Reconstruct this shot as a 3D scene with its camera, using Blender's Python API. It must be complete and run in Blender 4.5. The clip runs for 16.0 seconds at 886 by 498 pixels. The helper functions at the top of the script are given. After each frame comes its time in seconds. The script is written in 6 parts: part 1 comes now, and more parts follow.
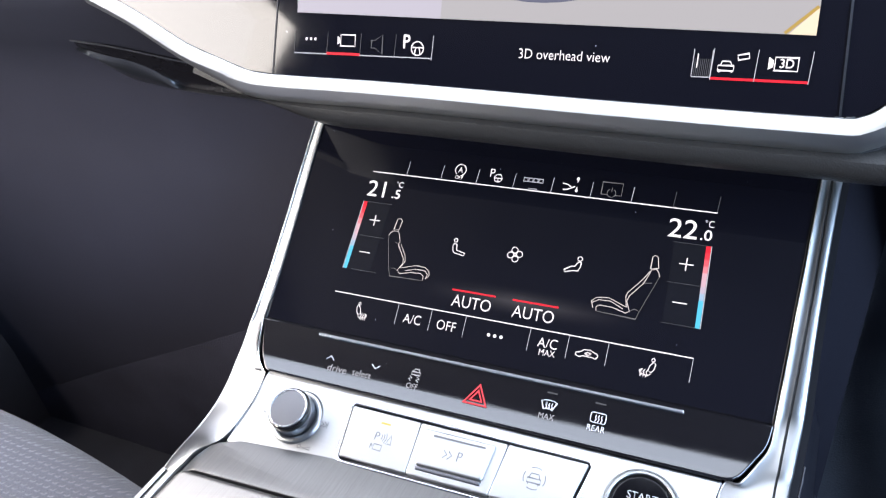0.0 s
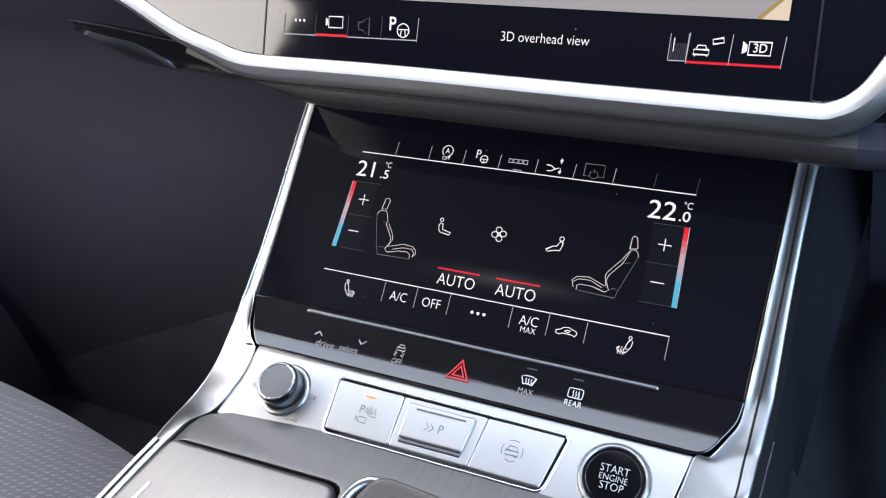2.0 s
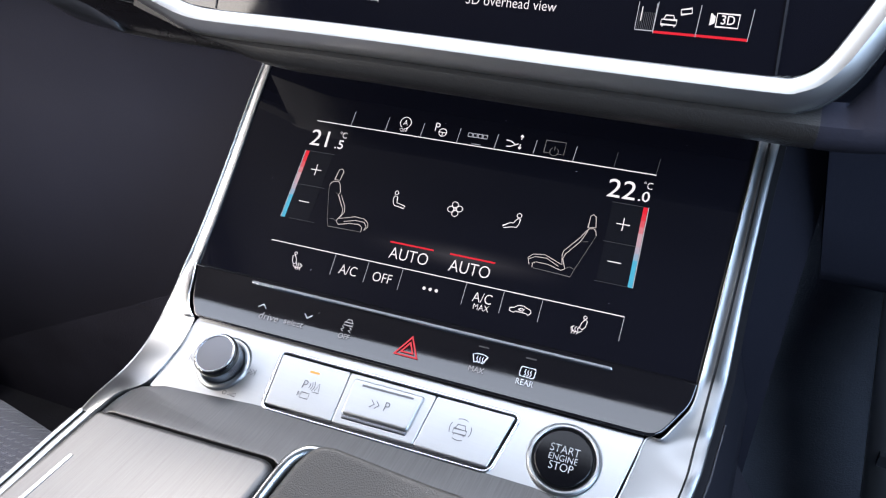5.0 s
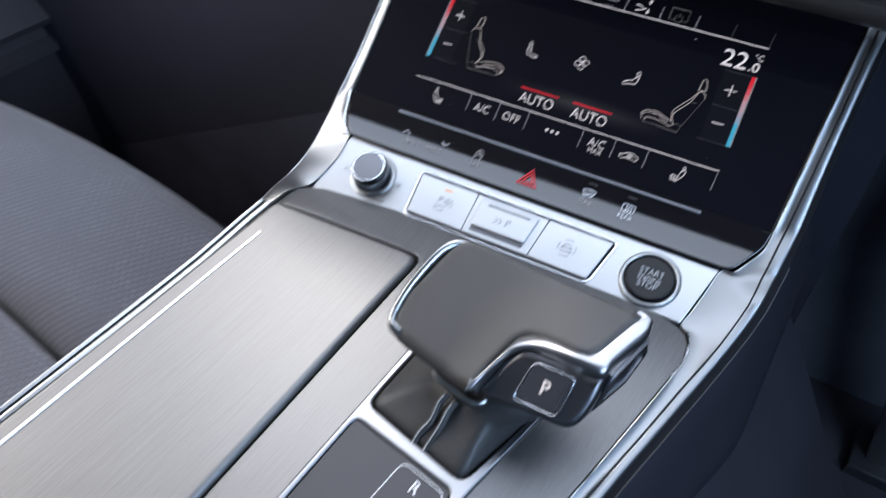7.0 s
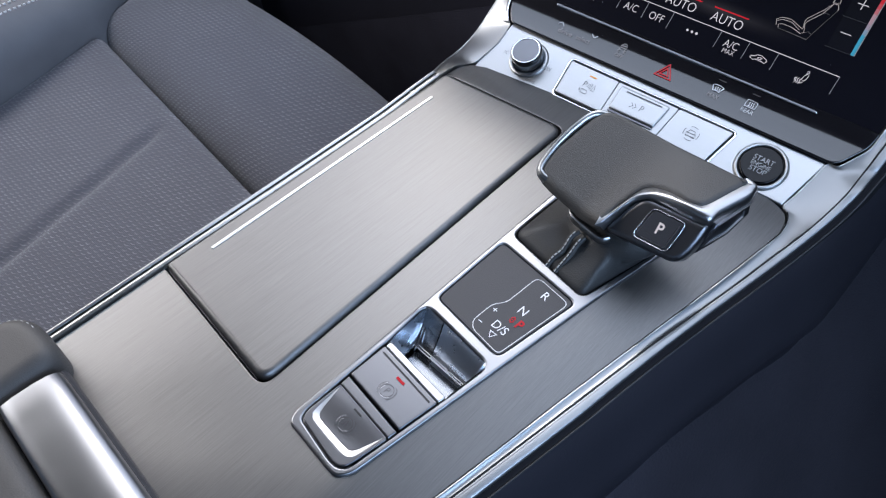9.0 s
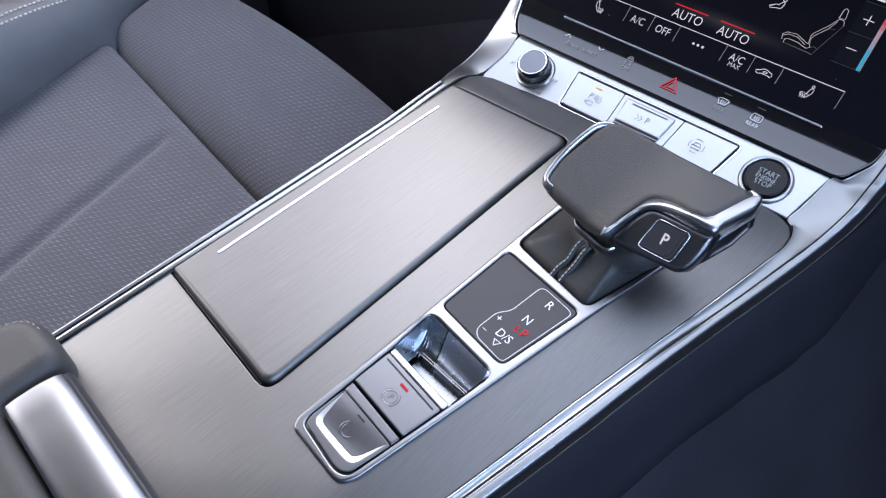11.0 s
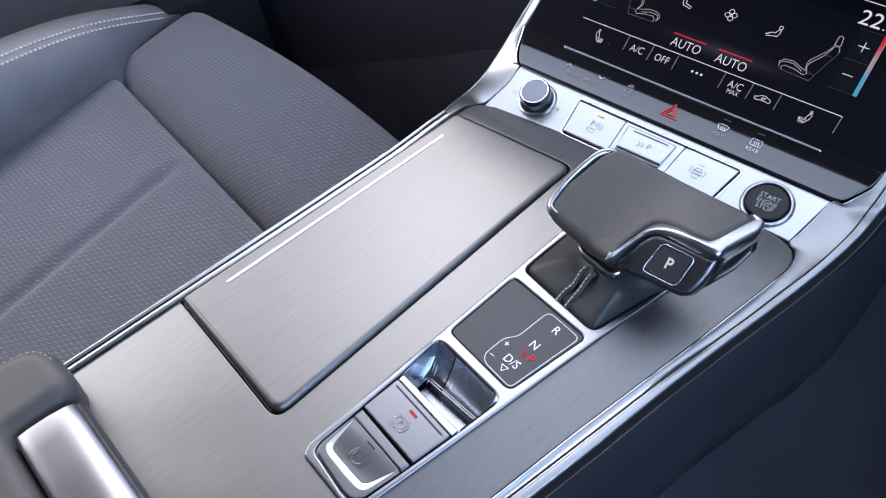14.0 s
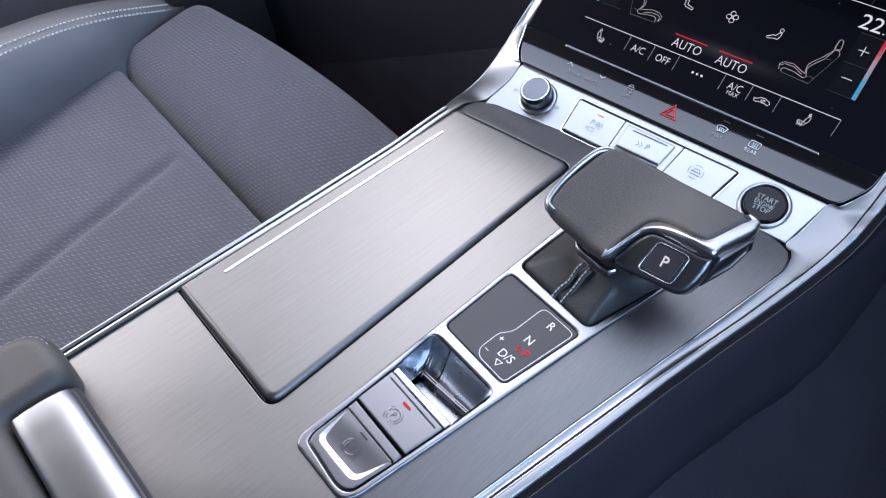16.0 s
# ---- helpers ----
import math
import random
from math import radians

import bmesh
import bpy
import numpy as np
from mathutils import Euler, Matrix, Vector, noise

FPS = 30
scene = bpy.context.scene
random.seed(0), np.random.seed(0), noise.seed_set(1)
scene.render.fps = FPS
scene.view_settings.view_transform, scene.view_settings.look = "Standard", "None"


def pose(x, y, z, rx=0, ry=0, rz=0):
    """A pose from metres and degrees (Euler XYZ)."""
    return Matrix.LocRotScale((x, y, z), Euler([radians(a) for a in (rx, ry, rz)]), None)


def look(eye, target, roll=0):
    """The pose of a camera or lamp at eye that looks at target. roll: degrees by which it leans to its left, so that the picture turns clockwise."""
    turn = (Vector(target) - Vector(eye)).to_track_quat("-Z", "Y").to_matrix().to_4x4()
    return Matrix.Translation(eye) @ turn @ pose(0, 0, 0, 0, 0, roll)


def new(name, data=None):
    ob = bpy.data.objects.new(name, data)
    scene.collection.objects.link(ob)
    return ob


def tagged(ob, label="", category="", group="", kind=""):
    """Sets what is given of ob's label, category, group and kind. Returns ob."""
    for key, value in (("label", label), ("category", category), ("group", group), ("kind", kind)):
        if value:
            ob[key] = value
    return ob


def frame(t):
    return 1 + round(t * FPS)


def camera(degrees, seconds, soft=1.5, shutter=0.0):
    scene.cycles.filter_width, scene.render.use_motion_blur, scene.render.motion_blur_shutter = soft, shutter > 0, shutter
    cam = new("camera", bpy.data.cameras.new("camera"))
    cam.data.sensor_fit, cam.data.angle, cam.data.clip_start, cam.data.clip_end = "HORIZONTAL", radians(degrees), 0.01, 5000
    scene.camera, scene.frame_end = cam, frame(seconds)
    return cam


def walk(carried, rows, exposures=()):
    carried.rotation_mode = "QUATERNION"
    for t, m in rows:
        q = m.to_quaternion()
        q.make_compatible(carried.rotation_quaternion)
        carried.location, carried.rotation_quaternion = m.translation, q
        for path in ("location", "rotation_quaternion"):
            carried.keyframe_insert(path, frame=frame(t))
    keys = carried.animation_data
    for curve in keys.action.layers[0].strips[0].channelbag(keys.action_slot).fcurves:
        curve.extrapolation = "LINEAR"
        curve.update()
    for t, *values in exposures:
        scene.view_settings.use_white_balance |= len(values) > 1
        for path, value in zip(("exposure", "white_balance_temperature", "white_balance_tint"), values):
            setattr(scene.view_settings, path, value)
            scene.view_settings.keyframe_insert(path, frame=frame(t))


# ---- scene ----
# the camera and its way
cam = camera(62.37, 16.0, 1.2, 0.3)
EXPOSURES = [(0.0, 1.0, 6150, 14), (0.8, 1.0, 6150, 14), (1.6, 0.58, 6150, 14), (2.4, 0.45, 6150, 14), (6.5, 0.35, 6100, 14), (7.1, -0.10, 5850, 12), (8.0, -0.35, 5800, 12), (9.0, -0.35, 5800, 13), (11.5, -0.12, 5700, 17), (16.0, -0.12, 5700, 17)]
PATH = [
    (0, look((0.1196, -0.0116, 0.2778), (-0.0468, 0.2864, 0.0693), -5.79)),
    (0.5, look((0.1214, -0.0184, 0.2787), (-0.0452, 0.2728, 0.0610), -5.39)),
    (1, look((0.1166, -0.0148, 0.2800), (-0.0490, 0.2747, 0.0591), -5.49)),
    (1.5, look((0.1294, -0.0162, 0.2803), (-0.0389, 0.2746, 0.0633), -5.79)),
    (2, look((0.1336, -0.0143, 0.2795), (-0.0343, 0.2776, 0.0636), -5.62)),
    (2.5, look((0.1316, -0.0119, 0.2744), (-0.0318, 0.2820, 0.0578), -4.98)),
    (3, look((0.1326, -0.0114, 0.2741), (-0.0297, 0.2827, 0.0571), -4.69)),
    (3.5, look((0.1334, -0.0125, 0.2691), (-0.0258, 0.2846, 0.0537), -3.73)),
    (4, look((0.1346, -0.0141, 0.2658), (-0.0225, 0.2856, 0.0524), -2.99)),
    (4.2, look((0.1309, -0.0157, 0.2630), (-0.0211, 0.2878, 0.0514), -2.10)),
    (6.3, look((0.1339, -0.0105, 0.2557), (-0.0097, 0.2922, 0.0372), -0.45)),
    (6.5, look((0.1367, -0.0151, 0.2648), (-0.0096, 0.2810, 0.0391), -0.84)),
    (7, look((0.1334, -0.0844, 0.2935), (-0.0194, 0.1594, 0.0157), 1.05)),
    (7.5, look((0.1544, -0.1485, 0.3178), (-0.0162, 0.0598, 0.0220), 0.78)),
    (8, look((0.1682, -0.1700, 0.3270), (-0.0089, 0.0175, 0.0213), -0.76)),
    (8.5, look((0.1678, -0.1673, 0.3301), (-0.0091, 0.0165, 0.0220), -1.26)),
    (9, look((0.1686, -0.1689, 0.3315), (-0.0097, 0.0144, 0.0239), -1.43)),
    (11.5, look((0.1697, -0.1729, 0.3308), (-0.0141, 0.0147, 0.0290), -0.69)),
    (12, look((0.1708, -0.1739, 0.3323), (-0.0140, 0.0153, 0.0322), -0.87)),
    (12.5, look((0.1702, -0.1747, 0.3342), (-0.0159, 0.0165, 0.0362), -1.13)),
    (13, look((0.1707, -0.1759, 0.3344), (-0.0177, 0.0173, 0.0392), -1.39)),
    (13.5, look((0.1699, -0.1759, 0.3361), (-0.0198, 0.0176, 0.0419), -1.62)),
    (14, look((0.1697, -0.1769, 0.3344), (-0.0212, 0.0171, 0.0413), -1.52)),
    (14.5, look((0.1703, -0.1748, 0.3332), (-0.0203, 0.0179, 0.0390), -1.37)),
    (15, look((0.1713, -0.1755, 0.3315), (-0.0200, 0.0177, 0.0381), -1.08)),
    (15.5, look((0.1719, -0.1776, 0.3327), (-0.0189, 0.0158, 0.0391), -0.64)),
    (16, look((0.1735, -0.1784, 0.3331), (-0.0175, 0.0157, 0.0402), -0.35)),
]
walk(cam, PATH, EXPOSURES)

# ---- world and lights ----
world = bpy.data.worlds.new("sky")
scene.world = world
world.use_nodes = True
wn = world.node_tree.nodes
sky = wn.new("ShaderNodeTexSky")
sky.sky_type, sky.sun_disc = "NISHITA", False
sky.sun_elevation, sky.sun_rotation = radians(46), radians(-44)
sky.air_density, sky.dust_density = 1.0, 2.0
world.node_tree.links.new(sky.outputs[0], wn["Background"].inputs["Color"])
wn["Background"].inputs["Strength"].default_value = 0.12


def area_lamp(name, eye, target, width, height, watts, color):
    lamp = bpy.data.lights.new(name, "AREA")
    lamp.shape, lamp.size, lamp.size_y, lamp.energy, lamp.color = "RECTANGLE", width, height, watts, color
    ob = new(name, lamp)
    ob.matrix_world = look(eye, target)
    return ob


sun = bpy.data.lights.new("sun", "SUN")
sun.energy, sun.angle, sun.color = 1.25, radians(9), (1.0, 0.89, 0.72)
new("sun", sun).matrix_world = look((-0.54, 0.57, 0.76), (0, 0, 0))
area_lamp("windscreen_daylight", (0.0, 0.494, 0.498), (0.0, 0.054, -0.292), 1.40, 0.81, 11.5, (0.86, 0.93, 1.0))
area_lamp("left_window_daylight", (-0.82, -0.22, 0.43), (0.0, -0.22, 0.20), 0.80, 0.44, 10.5, (1.0, 0.915, 0.79))
area_lamp("right_window_daylight", (0.82, -0.22, 0.43), (0.0, -0.22, 0.20), 0.80, 0.44, 10.5, (0.58, 0.77, 1.0))


# ---- materials ----
def nodes_of(mat):
    return mat.node_tree.nodes, mat.node_tree.links


def mapped(mat, scale):
    """Object coordinates at a scale, in units per metre."""
    n, l = nodes_of(mat)
    tc, mp = n.new("ShaderNodeTexCoord"), n.new("ShaderNodeMapping")
    mp.inputs["Scale"].default_value = scale
    l.new(tc.outputs["Object"], mp.inputs["Vector"])
    return mp.outputs["Vector"]


def noise_tex(mat, scale, size=1.0, detail=4.0, rough=0.55):
    n, l = nodes_of(mat)
    t = n.new("ShaderNodeTexNoise")
    t.inputs["Scale"].default_value, t.inputs["Detail"].default_value, t.inputs["Roughness"].default_value = size, detail, rough
    l.new(mapped(mat, scale), t.inputs["Vector"])
    return t.outputs["Fac"]


def ramp(mat, fac, lo, hi, out_lo, out_hi):
    n, l = nodes_of(mat)
    m = n.new("ShaderNodeMapRange")
    for k, v in (("From Min", lo), ("From Max", hi), ("To Min", out_lo), ("To Max", out_hi)):
        m.inputs[k].default_value = v
    l.new(fac, m.inputs["Value"])
    return m.outputs["Result"]


def mixed(mat, fac, a, b):
    n, l = nodes_of(mat)
    m = n.new("ShaderNodeMix")
    m.data_type = "RGBA"
    m.inputs[6].default_value, m.inputs[7].default_value = (*a, 1), (*b, 1)
    l.new(fac, m.inputs[0])
    return m.outputs[2]


def bumped(mat, height, strength, distance):
    n, l = nodes_of(mat)
    b = n.new("ShaderNodeBump")
    b.inputs["Strength"].default_value, b.inputs["Distance"].default_value = strength, distance
    l.new(height, b.inputs["Height"])
    l.new(b.outputs["Normal"], n["Principled BSDF"].inputs["Normal"])


def calc(mat, op, a, b=0.0):
    n, l = nodes_of(mat)
    m = n.new("ShaderNodeMath")
    m.operation = op
    for socket, v in zip(m.inputs, (a, b)):
        if isinstance(v, (int, float)):
            socket.default_value = v
        else:
            l.new(v, socket)
    return m.outputs[0]


def surface(name, color, rough, metal=0.0, spec=0.5, coat=0.0):
    mat = bpy.data.materials.new(name)
    mat.use_nodes = True
    p = mat.node_tree.nodes["Principled BSDF"]
    p.inputs["Base Color"].default_value = (*color, 1)
    p.inputs["Roughness"].default_value, p.inputs["Metallic"].default_value = rough, metal
    p.inputs["Specular IOR Level"].default_value, p.inputs["Coat Weight"].default_value = spec, coat
    p.inputs["Coat Roughness"].default_value = 0.05
    return mat


def joined(mat, socket, value):
    mat.node_tree.links.new(value, mat.node_tree.nodes["Principled BSDF"].inputs[socket])


def brushed(name, lo, hi, rough, scale, relief=0.05, spread=0.07):
    """Brushed aluminium: long fine streaks, soft cloudy handling marks."""
    mat = surface(name, lo, rough, 1.0)
    streak = noise_tex(mat, scale, 1.0, 6.0, 0.7)
    cloud = noise_tex(mat, (14, 9, 14), 1.0, 3.0)
    both = calc(mat, "ADD", calc(mat, "MULTIPLY", streak, 0.75), calc(mat, "MULTIPLY", cloud, 0.25))
    joined(mat, "Base Color", mixed(mat, ramp(mat, both, 0.34, 0.66, 0, 1), lo, hi))
    joined(mat, "Roughness", ramp(mat, both, 0.3, 0.7, rough - spread, rough + spread))
    bumped(mat, streak, relief, 0.0002)
    return mat


def satin(name, color, rough):
    """Satin-plated trim with faint smears."""
    mat = surface(name, color, rough, 1.0)
    smear = noise_tex(mat, (60, 40, 60), 1.0, 5.0)
    joined(mat, "Roughness", ramp(mat, smear, 0.3, 0.7, max(0.03, rough - 0.02), rough + 0.03))
    return mat


def leather(name, color, grain, strength, rough=0.5):
    mat = surface(name, color, rough, 0.0, 0.4)
    n, l = nodes_of(mat)
    v = n.new("ShaderNodeTexVoronoi")
    v.feature = "SMOOTH_F1"
    v.inputs["Scale"].default_value = 1.0
    l.new(mapped(mat, (grain, grain, grain)), v.inputs["Vector"])
    fine = noise_tex(mat, (grain * 0.6,) * 3, 1.0, 3.0)
    bumped(mat, calc(mat, "ADD", v.outputs["Distance"], calc(mat, "MULTIPLY", fine, 0.35)), strength, 0.0004)
    cloud = noise_tex(mat, (18, 18, 18), 1.0, 3.0)
    joined(mat, "Base Color", mixed(mat, cloud, tuple(c * 0.8 for c in color), tuple(c * 1.25 for c in color)))
    joined(mat, "Roughness", ramp(mat, fine, 0.3, 0.7, rough - 0.07, rough + 0.1))
    return mat


def glossy_black(name, rough=0.04, color=(0.004, 0.004, 0.005), spec=0.5):
    """Piano black and display glass with a film of dust and finger smears."""
    mat = surface(name, color, rough, 0.0, spec)
    smear = noise_tex(mat, (35, 55, 45), 1.0, 4.0)
    joined(mat, "Roughness", ramp(mat, smear, 0.35, 0.75, rough, rough + 0.05))
    n, l = nodes_of(mat)
    v = n.new("ShaderNodeTexVoronoi")
    v.inputs["Scale"].default_value = 1.0
    l.new(mapped(mat, (120, 120, 120)), v.inputs["Vector"])
    sep = n.new("ShaderNodeSeparateColor")
    l.new(v.outputs["Color"], sep.inputs[0])
    size = ramp(mat, sep.outputs[0], 0.45, 1.0, 0.0, 0.036)
    speck = calc(mat, "LESS_THAN", v.outputs["Distance"], size)
    joined(mat, "Base Color", mixed(mat, speck, color, (0.40, 0.40, 0.42)))
    return mat


def glowing(name, color, strength):
    mat = surface(name, (0.01, 0.01, 0.01), 0.4, 0.0, 0.1)
    p = mat.node_tree.nodes["Principled BSDF"]
    p.inputs["Emission Color"].default_value, p.inputs["Emission Strength"].default_value = (*color, 1), strength
    return mat


def lit_glass(name, color, strength):
    """Lit screen area that keeps the gloss of its glass."""
    mat = glowing(name, color, strength)
    p = mat.node_tree.nodes["Principled BSDF"]
    p.inputs["Base Color"].default_value, p.inputs["Roughness"].default_value, p.inputs["Specular IOR Level"].default_value = (*SCREEN_BLACK, 1), 0.06, 0.5
    return mat


def glow_band(name, color, strength):
    """A soft lit band across a screen, brightest along its middle and fading to its ends."""
    mat = lit_glass(name, color, strength)
    n, l = nodes_of(mat)
    tc, sep = n.new("ShaderNodeTexCoord"), n.new("ShaderNodeSeparateXYZ")
    l.new(tc.outputs["Generated"], sep.inputs[0])

    def hump(socket, middle, reach):
        off = calc(mat, "ABSOLUTE", calc(mat, "SUBTRACT", socket, middle))
        return calc(mat, "POWER", calc(mat, "MAXIMUM", calc(mat, "SUBTRACT", 1.0, calc(mat, "DIVIDE", off, reach)), 0.0), 1.6)
    both = calc(mat, "MULTIPLY", hump(sep.outputs[2], 0.55, 0.45), hump(sep.outputs[0], 0.5, 0.5))
    joined(mat, "Emission Strength", calc(mat, "MULTIPLY", both, strength))
    return mat


def woven(name, dark, light, pitch_x, pitch_y):
    """Seat cloth: staggered rows of small hooked ticks on a finely ribbed dark ground, with fluffy wear."""
    mat = surface(name, dark, 0.85, 0.0, 0.25)
    n, l = nodes_of(mat)
    sep = n.new("ShaderNodeSeparateXYZ")
    l.new(mapped(mat, (1, 1, 1)), sep.inputs[0])
    row = calc(mat, "DIVIDE", calc(mat, "ADD", sep.outputs[1], sep.outputs[2]), pitch_y)
    shift = calc(mat, "MULTIPLY", calc(mat, "FLOOR", row), 0.5)
    u = calc(mat, "FRACT", calc(mat, "ADD", calc(mat, "DIVIDE", sep.outputs[0], pitch_x), shift))
    v = calc(mat, "FRACT", row)
    middle = calc(mat, "ADD", calc(mat, "MULTIPLY", calc(mat, "MAXIMUM", calc(mat, "SUBTRACT", u, 0.52), 0.0), 1.3), 0.40)
    slant = calc(mat, "ABSOLUTE", calc(mat, "SUBTRACT", v, middle))
    body = ramp(mat, slant, 0.03, 0.17, 1, 0)
    ends = ramp(mat, calc(mat, "ABSOLUTE", calc(mat, "SUBTRACT", u, 0.46)), 0.24, 0.38, 1, 0)
    tick = calc(mat, "MULTIPLY", body, ends)
    ribs = calc(mat, "SINE", calc(mat, "MULTIPLY", sep.outputs[1], 6.2832 / 0.0011))
    wear = noise_tex(mat, (25, 25, 25), 1.0, 4.0)
    grain = noise_tex(mat, (900, 900, 900), 1.0, 2.0)
    uneven = noise_tex(mat, (210, 210, 210), 1.0, 1.0)
    amount = calc(mat, "MULTIPLY", calc(mat, "MULTIPLY", tick, ramp(mat, uneven, 0.3, 0.65, 0.35, 1.0)), ramp(mat, wear, 0.35, 0.7, 0.30, 1.0))
    joined(mat, "Base Color", mixed(mat, amount, dark, light))
    bumped(mat, calc(mat, "ADD", calc(mat, "ADD", tick, calc(mat, "MULTIPLY", grain, 0.6)), calc(mat, "MULTIPLY", ribs, 0.12)), 0.6, 0.0010)
    mat.node_tree.nodes["Principled BSDF"].inputs["Sheen Weight"].default_value = 0.25
    return mat


def carpet(name, color):
    mat = surface(name, color, 0.95, 0.0, 0.1)
    fibre = noise_tex(mat, (500, 500, 500), 1.0, 3.0)
    cloud = noise_tex(mat, (9, 9, 9), 1.0, 4.0)
    joined(mat, "Base Color", mixed(mat, cloud, tuple(c * 0.6 for c in color), tuple(c * 1.4 for c in color)))
    bumped(mat, fibre, 0.6, 0.002)
    return mat


def moulded(name, color, rough=0.55, grain=700.0, spec=0.35):
    """Grained soft-touch plastic."""
    mat = surface(name, color, rough, 0.0, spec)
    g = noise_tex(mat, (grain,) * 3, 1.0, 3.0)
    cloud = noise_tex(mat, (7, 7, 7), 1.0, 4.0)
    bumped(mat, g, 0.25, 0.0006)
    joined(mat, "Base Color", mixed(mat, cloud, tuple(c * 0.75 for c in color), tuple(c * 1.3 for c in color)))
    return mat


ALU_DECK = brushed("brushed_aluminium", (0.128, 0.126, 0.125), (0.175, 0.173, 0.172), 0.46, (1700, 34, 1700), 0.05, 0.045)
ALU_PANEL = brushed("bright_aluminium", (0.445, 0.45, 0.455), (0.47, 0.475, 0.48), 0.36, (30, 2600, 2600), 0.002, 0.02)
SATIN = satin("satin_chrome", (0.36, 0.367, 0.368), 0.30)
TRIM = satin("satin_trim", (0.36, 0.366, 0.368), 0.32)
RAIL = satin("grey_satin_rail", (0.265, 0.27, 0.275), 0.38)
CHROME = satin("polished_chrome", (0.74, 0.75, 0.77), 0.14)
GUNMETAL = satin("dark_satin_metal", (0.17, 0.172, 0.185), 0.30)
GREY_METAL = satin("grey_satin_metal", (0.20, 0.205, 0.22), 0.36)
SWITCH_METAL = satin("switch_metal", (0.135, 0.138, 0.150), 0.34)
# band and thumb face are one chrome; THUMB's darker colour holds the dimmer reflections
THUMB = satin("dimmed_chrome", (0.17, 0.172, 0.182), 0.33)
BAND = satin("thumb_band_chrome", (0.36, 0.362, 0.37), 0.30)
POLISHED = satin("polished_grey_metal", (0.47, 0.51, 0.57), 0.27)
HOLLOW = satin("dark_polished_metal", (0.27, 0.275, 0.285), 0.25)
LIP_METAL = satin("pale_polished_lip", (0.40, 0.41, 0.43), 0.27)
SURROUND = satin("satin_surround", (0.21, 0.215, 0.228), 0.31)
BEZEL = satin("bright_satin_bezel", (0.50, 0.497, 0.485), 0.37)
SCREEN_BLACK = (0.0043, 0.0043, 0.0072)
SCREEN = glossy_black("display_glass", 0.05, SCREEN_BLACK)
PIANO = glossy_black("piano_black", 0.05)
CAP = glossy_black("start_button_black", 0.06, (0.003, 0.003, 0.004), 0.22)
RECESS = glossy_black("soft_gloss_recess", 0.25, (0.014, 0.013, 0.016), 0.3)
STRIP = glossy_black("touch_strip_glass", 0.05, (0.005, 0.0046, 0.006), 0.85)
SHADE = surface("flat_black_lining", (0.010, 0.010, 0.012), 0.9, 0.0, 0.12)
DARK = surface("black_gap", (0.006, 0.006, 0.007), 0.6)
MATT = moulded("matt_black_plastic", (0.028, 0.028, 0.032), 0.5, 1500)
DASH = moulded("dashboard_plastic", (0.030, 0.030, 0.045), 0.65, 600)
KNEE = moulded("knee_panel_plastic", (0.022, 0.022, 0.032), 0.75, 700, 0.12)
SIDE = moulded("console_side_plastic", (0.015, 0.015, 0.021), 0.6, 700, 0.2)
LEATHER = leather("black_leather", (0.042, 0.040, 0.038), 2300, 0.45, 0.48)
BOOT = leather("soft_black_leather", (0.026, 0.026, 0.026), 1300, 0.32, 0.46)
LIP = leather("grained_lip_leather", (0.020, 0.0185, 0.0175), 1300, 0.5, 0.42)
SEAT_LEATHER = leather("grey_leather", (0.145, 0.145, 0.155), 900, 0.15, 0.5)
ARM_LEATHER = leather("armrest_leather", (0.048, 0.045, 0.043), 1700, 0.25, 0.55)
CLOTH = woven("seat_cloth", (0.086, 0.089, 0.110), (0.255, 0.26, 0.295), 0.0064, 0.0047)
DOOR = moulded("door_card_plastic", (0.062, 0.056, 0.062), 0.6, 600)
CARPET = carpet("black_carpet", (0.045, 0.045, 0.055))
FOOTWELL = carpet("footwell_carpet", (0.060, 0.060, 0.084))
PEDAL_CARPET = carpet("pedal_wall_carpet", (0.10, 0.105, 0.125))
TUNNEL = carpet("tunnel_carpet", (0.030, 0.029, 0.037))
HEADLINER = carpet("dark_headliner", (0.08, 0.08, 0.088))
THREAD = surface("pale_thread", (0.62, 0.62, 0.64), 0.7)
GREY_THREAD = surface("grey_thread", (0.38, 0.38, 0.37), 0.7)
PRINT_GREY = surface("grey_print", (0.10, 0.10, 0.105), 0.5)
ETCHED = surface("etched_grey_print", (0.045, 0.045, 0.05), 0.5)
ETCH_HIGHLIGHT = surface("engraving_highlight", (0.42, 0.42, 0.44), 0.4, 0.6)
PRINT_LANE = surface("lane_print", (0.52, 0.52, 0.53), 0.5)
PRINT_MID = surface("soft_grey_print", (0.40, 0.40, 0.41), 0.5)
PRINT_PALE = surface("pale_print", (0.62, 0.62, 0.64), 0.5)
UI_WHITE = glowing("lit_white", (1.0, 0.91, 0.88), 0.80)
UI_DIM = glowing("lit_dim_white", (0.75, 0.74, 0.78), 0.5)
UI_FAINT = glowing("lit_faint_grey", (0.5, 0.5, 0.55), 0.10)
UI_SEAT = glowing("lit_warm_line", (1.0, 0.86, 0.78), 0.50)
UI_LOW = glowing("lit_low_line", (0.72, 0.68, 0.66), 0.16)
UI_SHEEN = lit_glass("lit_sheen", (0.55, 0.62, 0.60), 0.005)
UI_RED = glowing("lit_red", (1.0, 0.012, 0.03), 0.62)
UI_PINK = glowing("lit_soft_red", (1.0, 0.07, 0.09), 0.62)
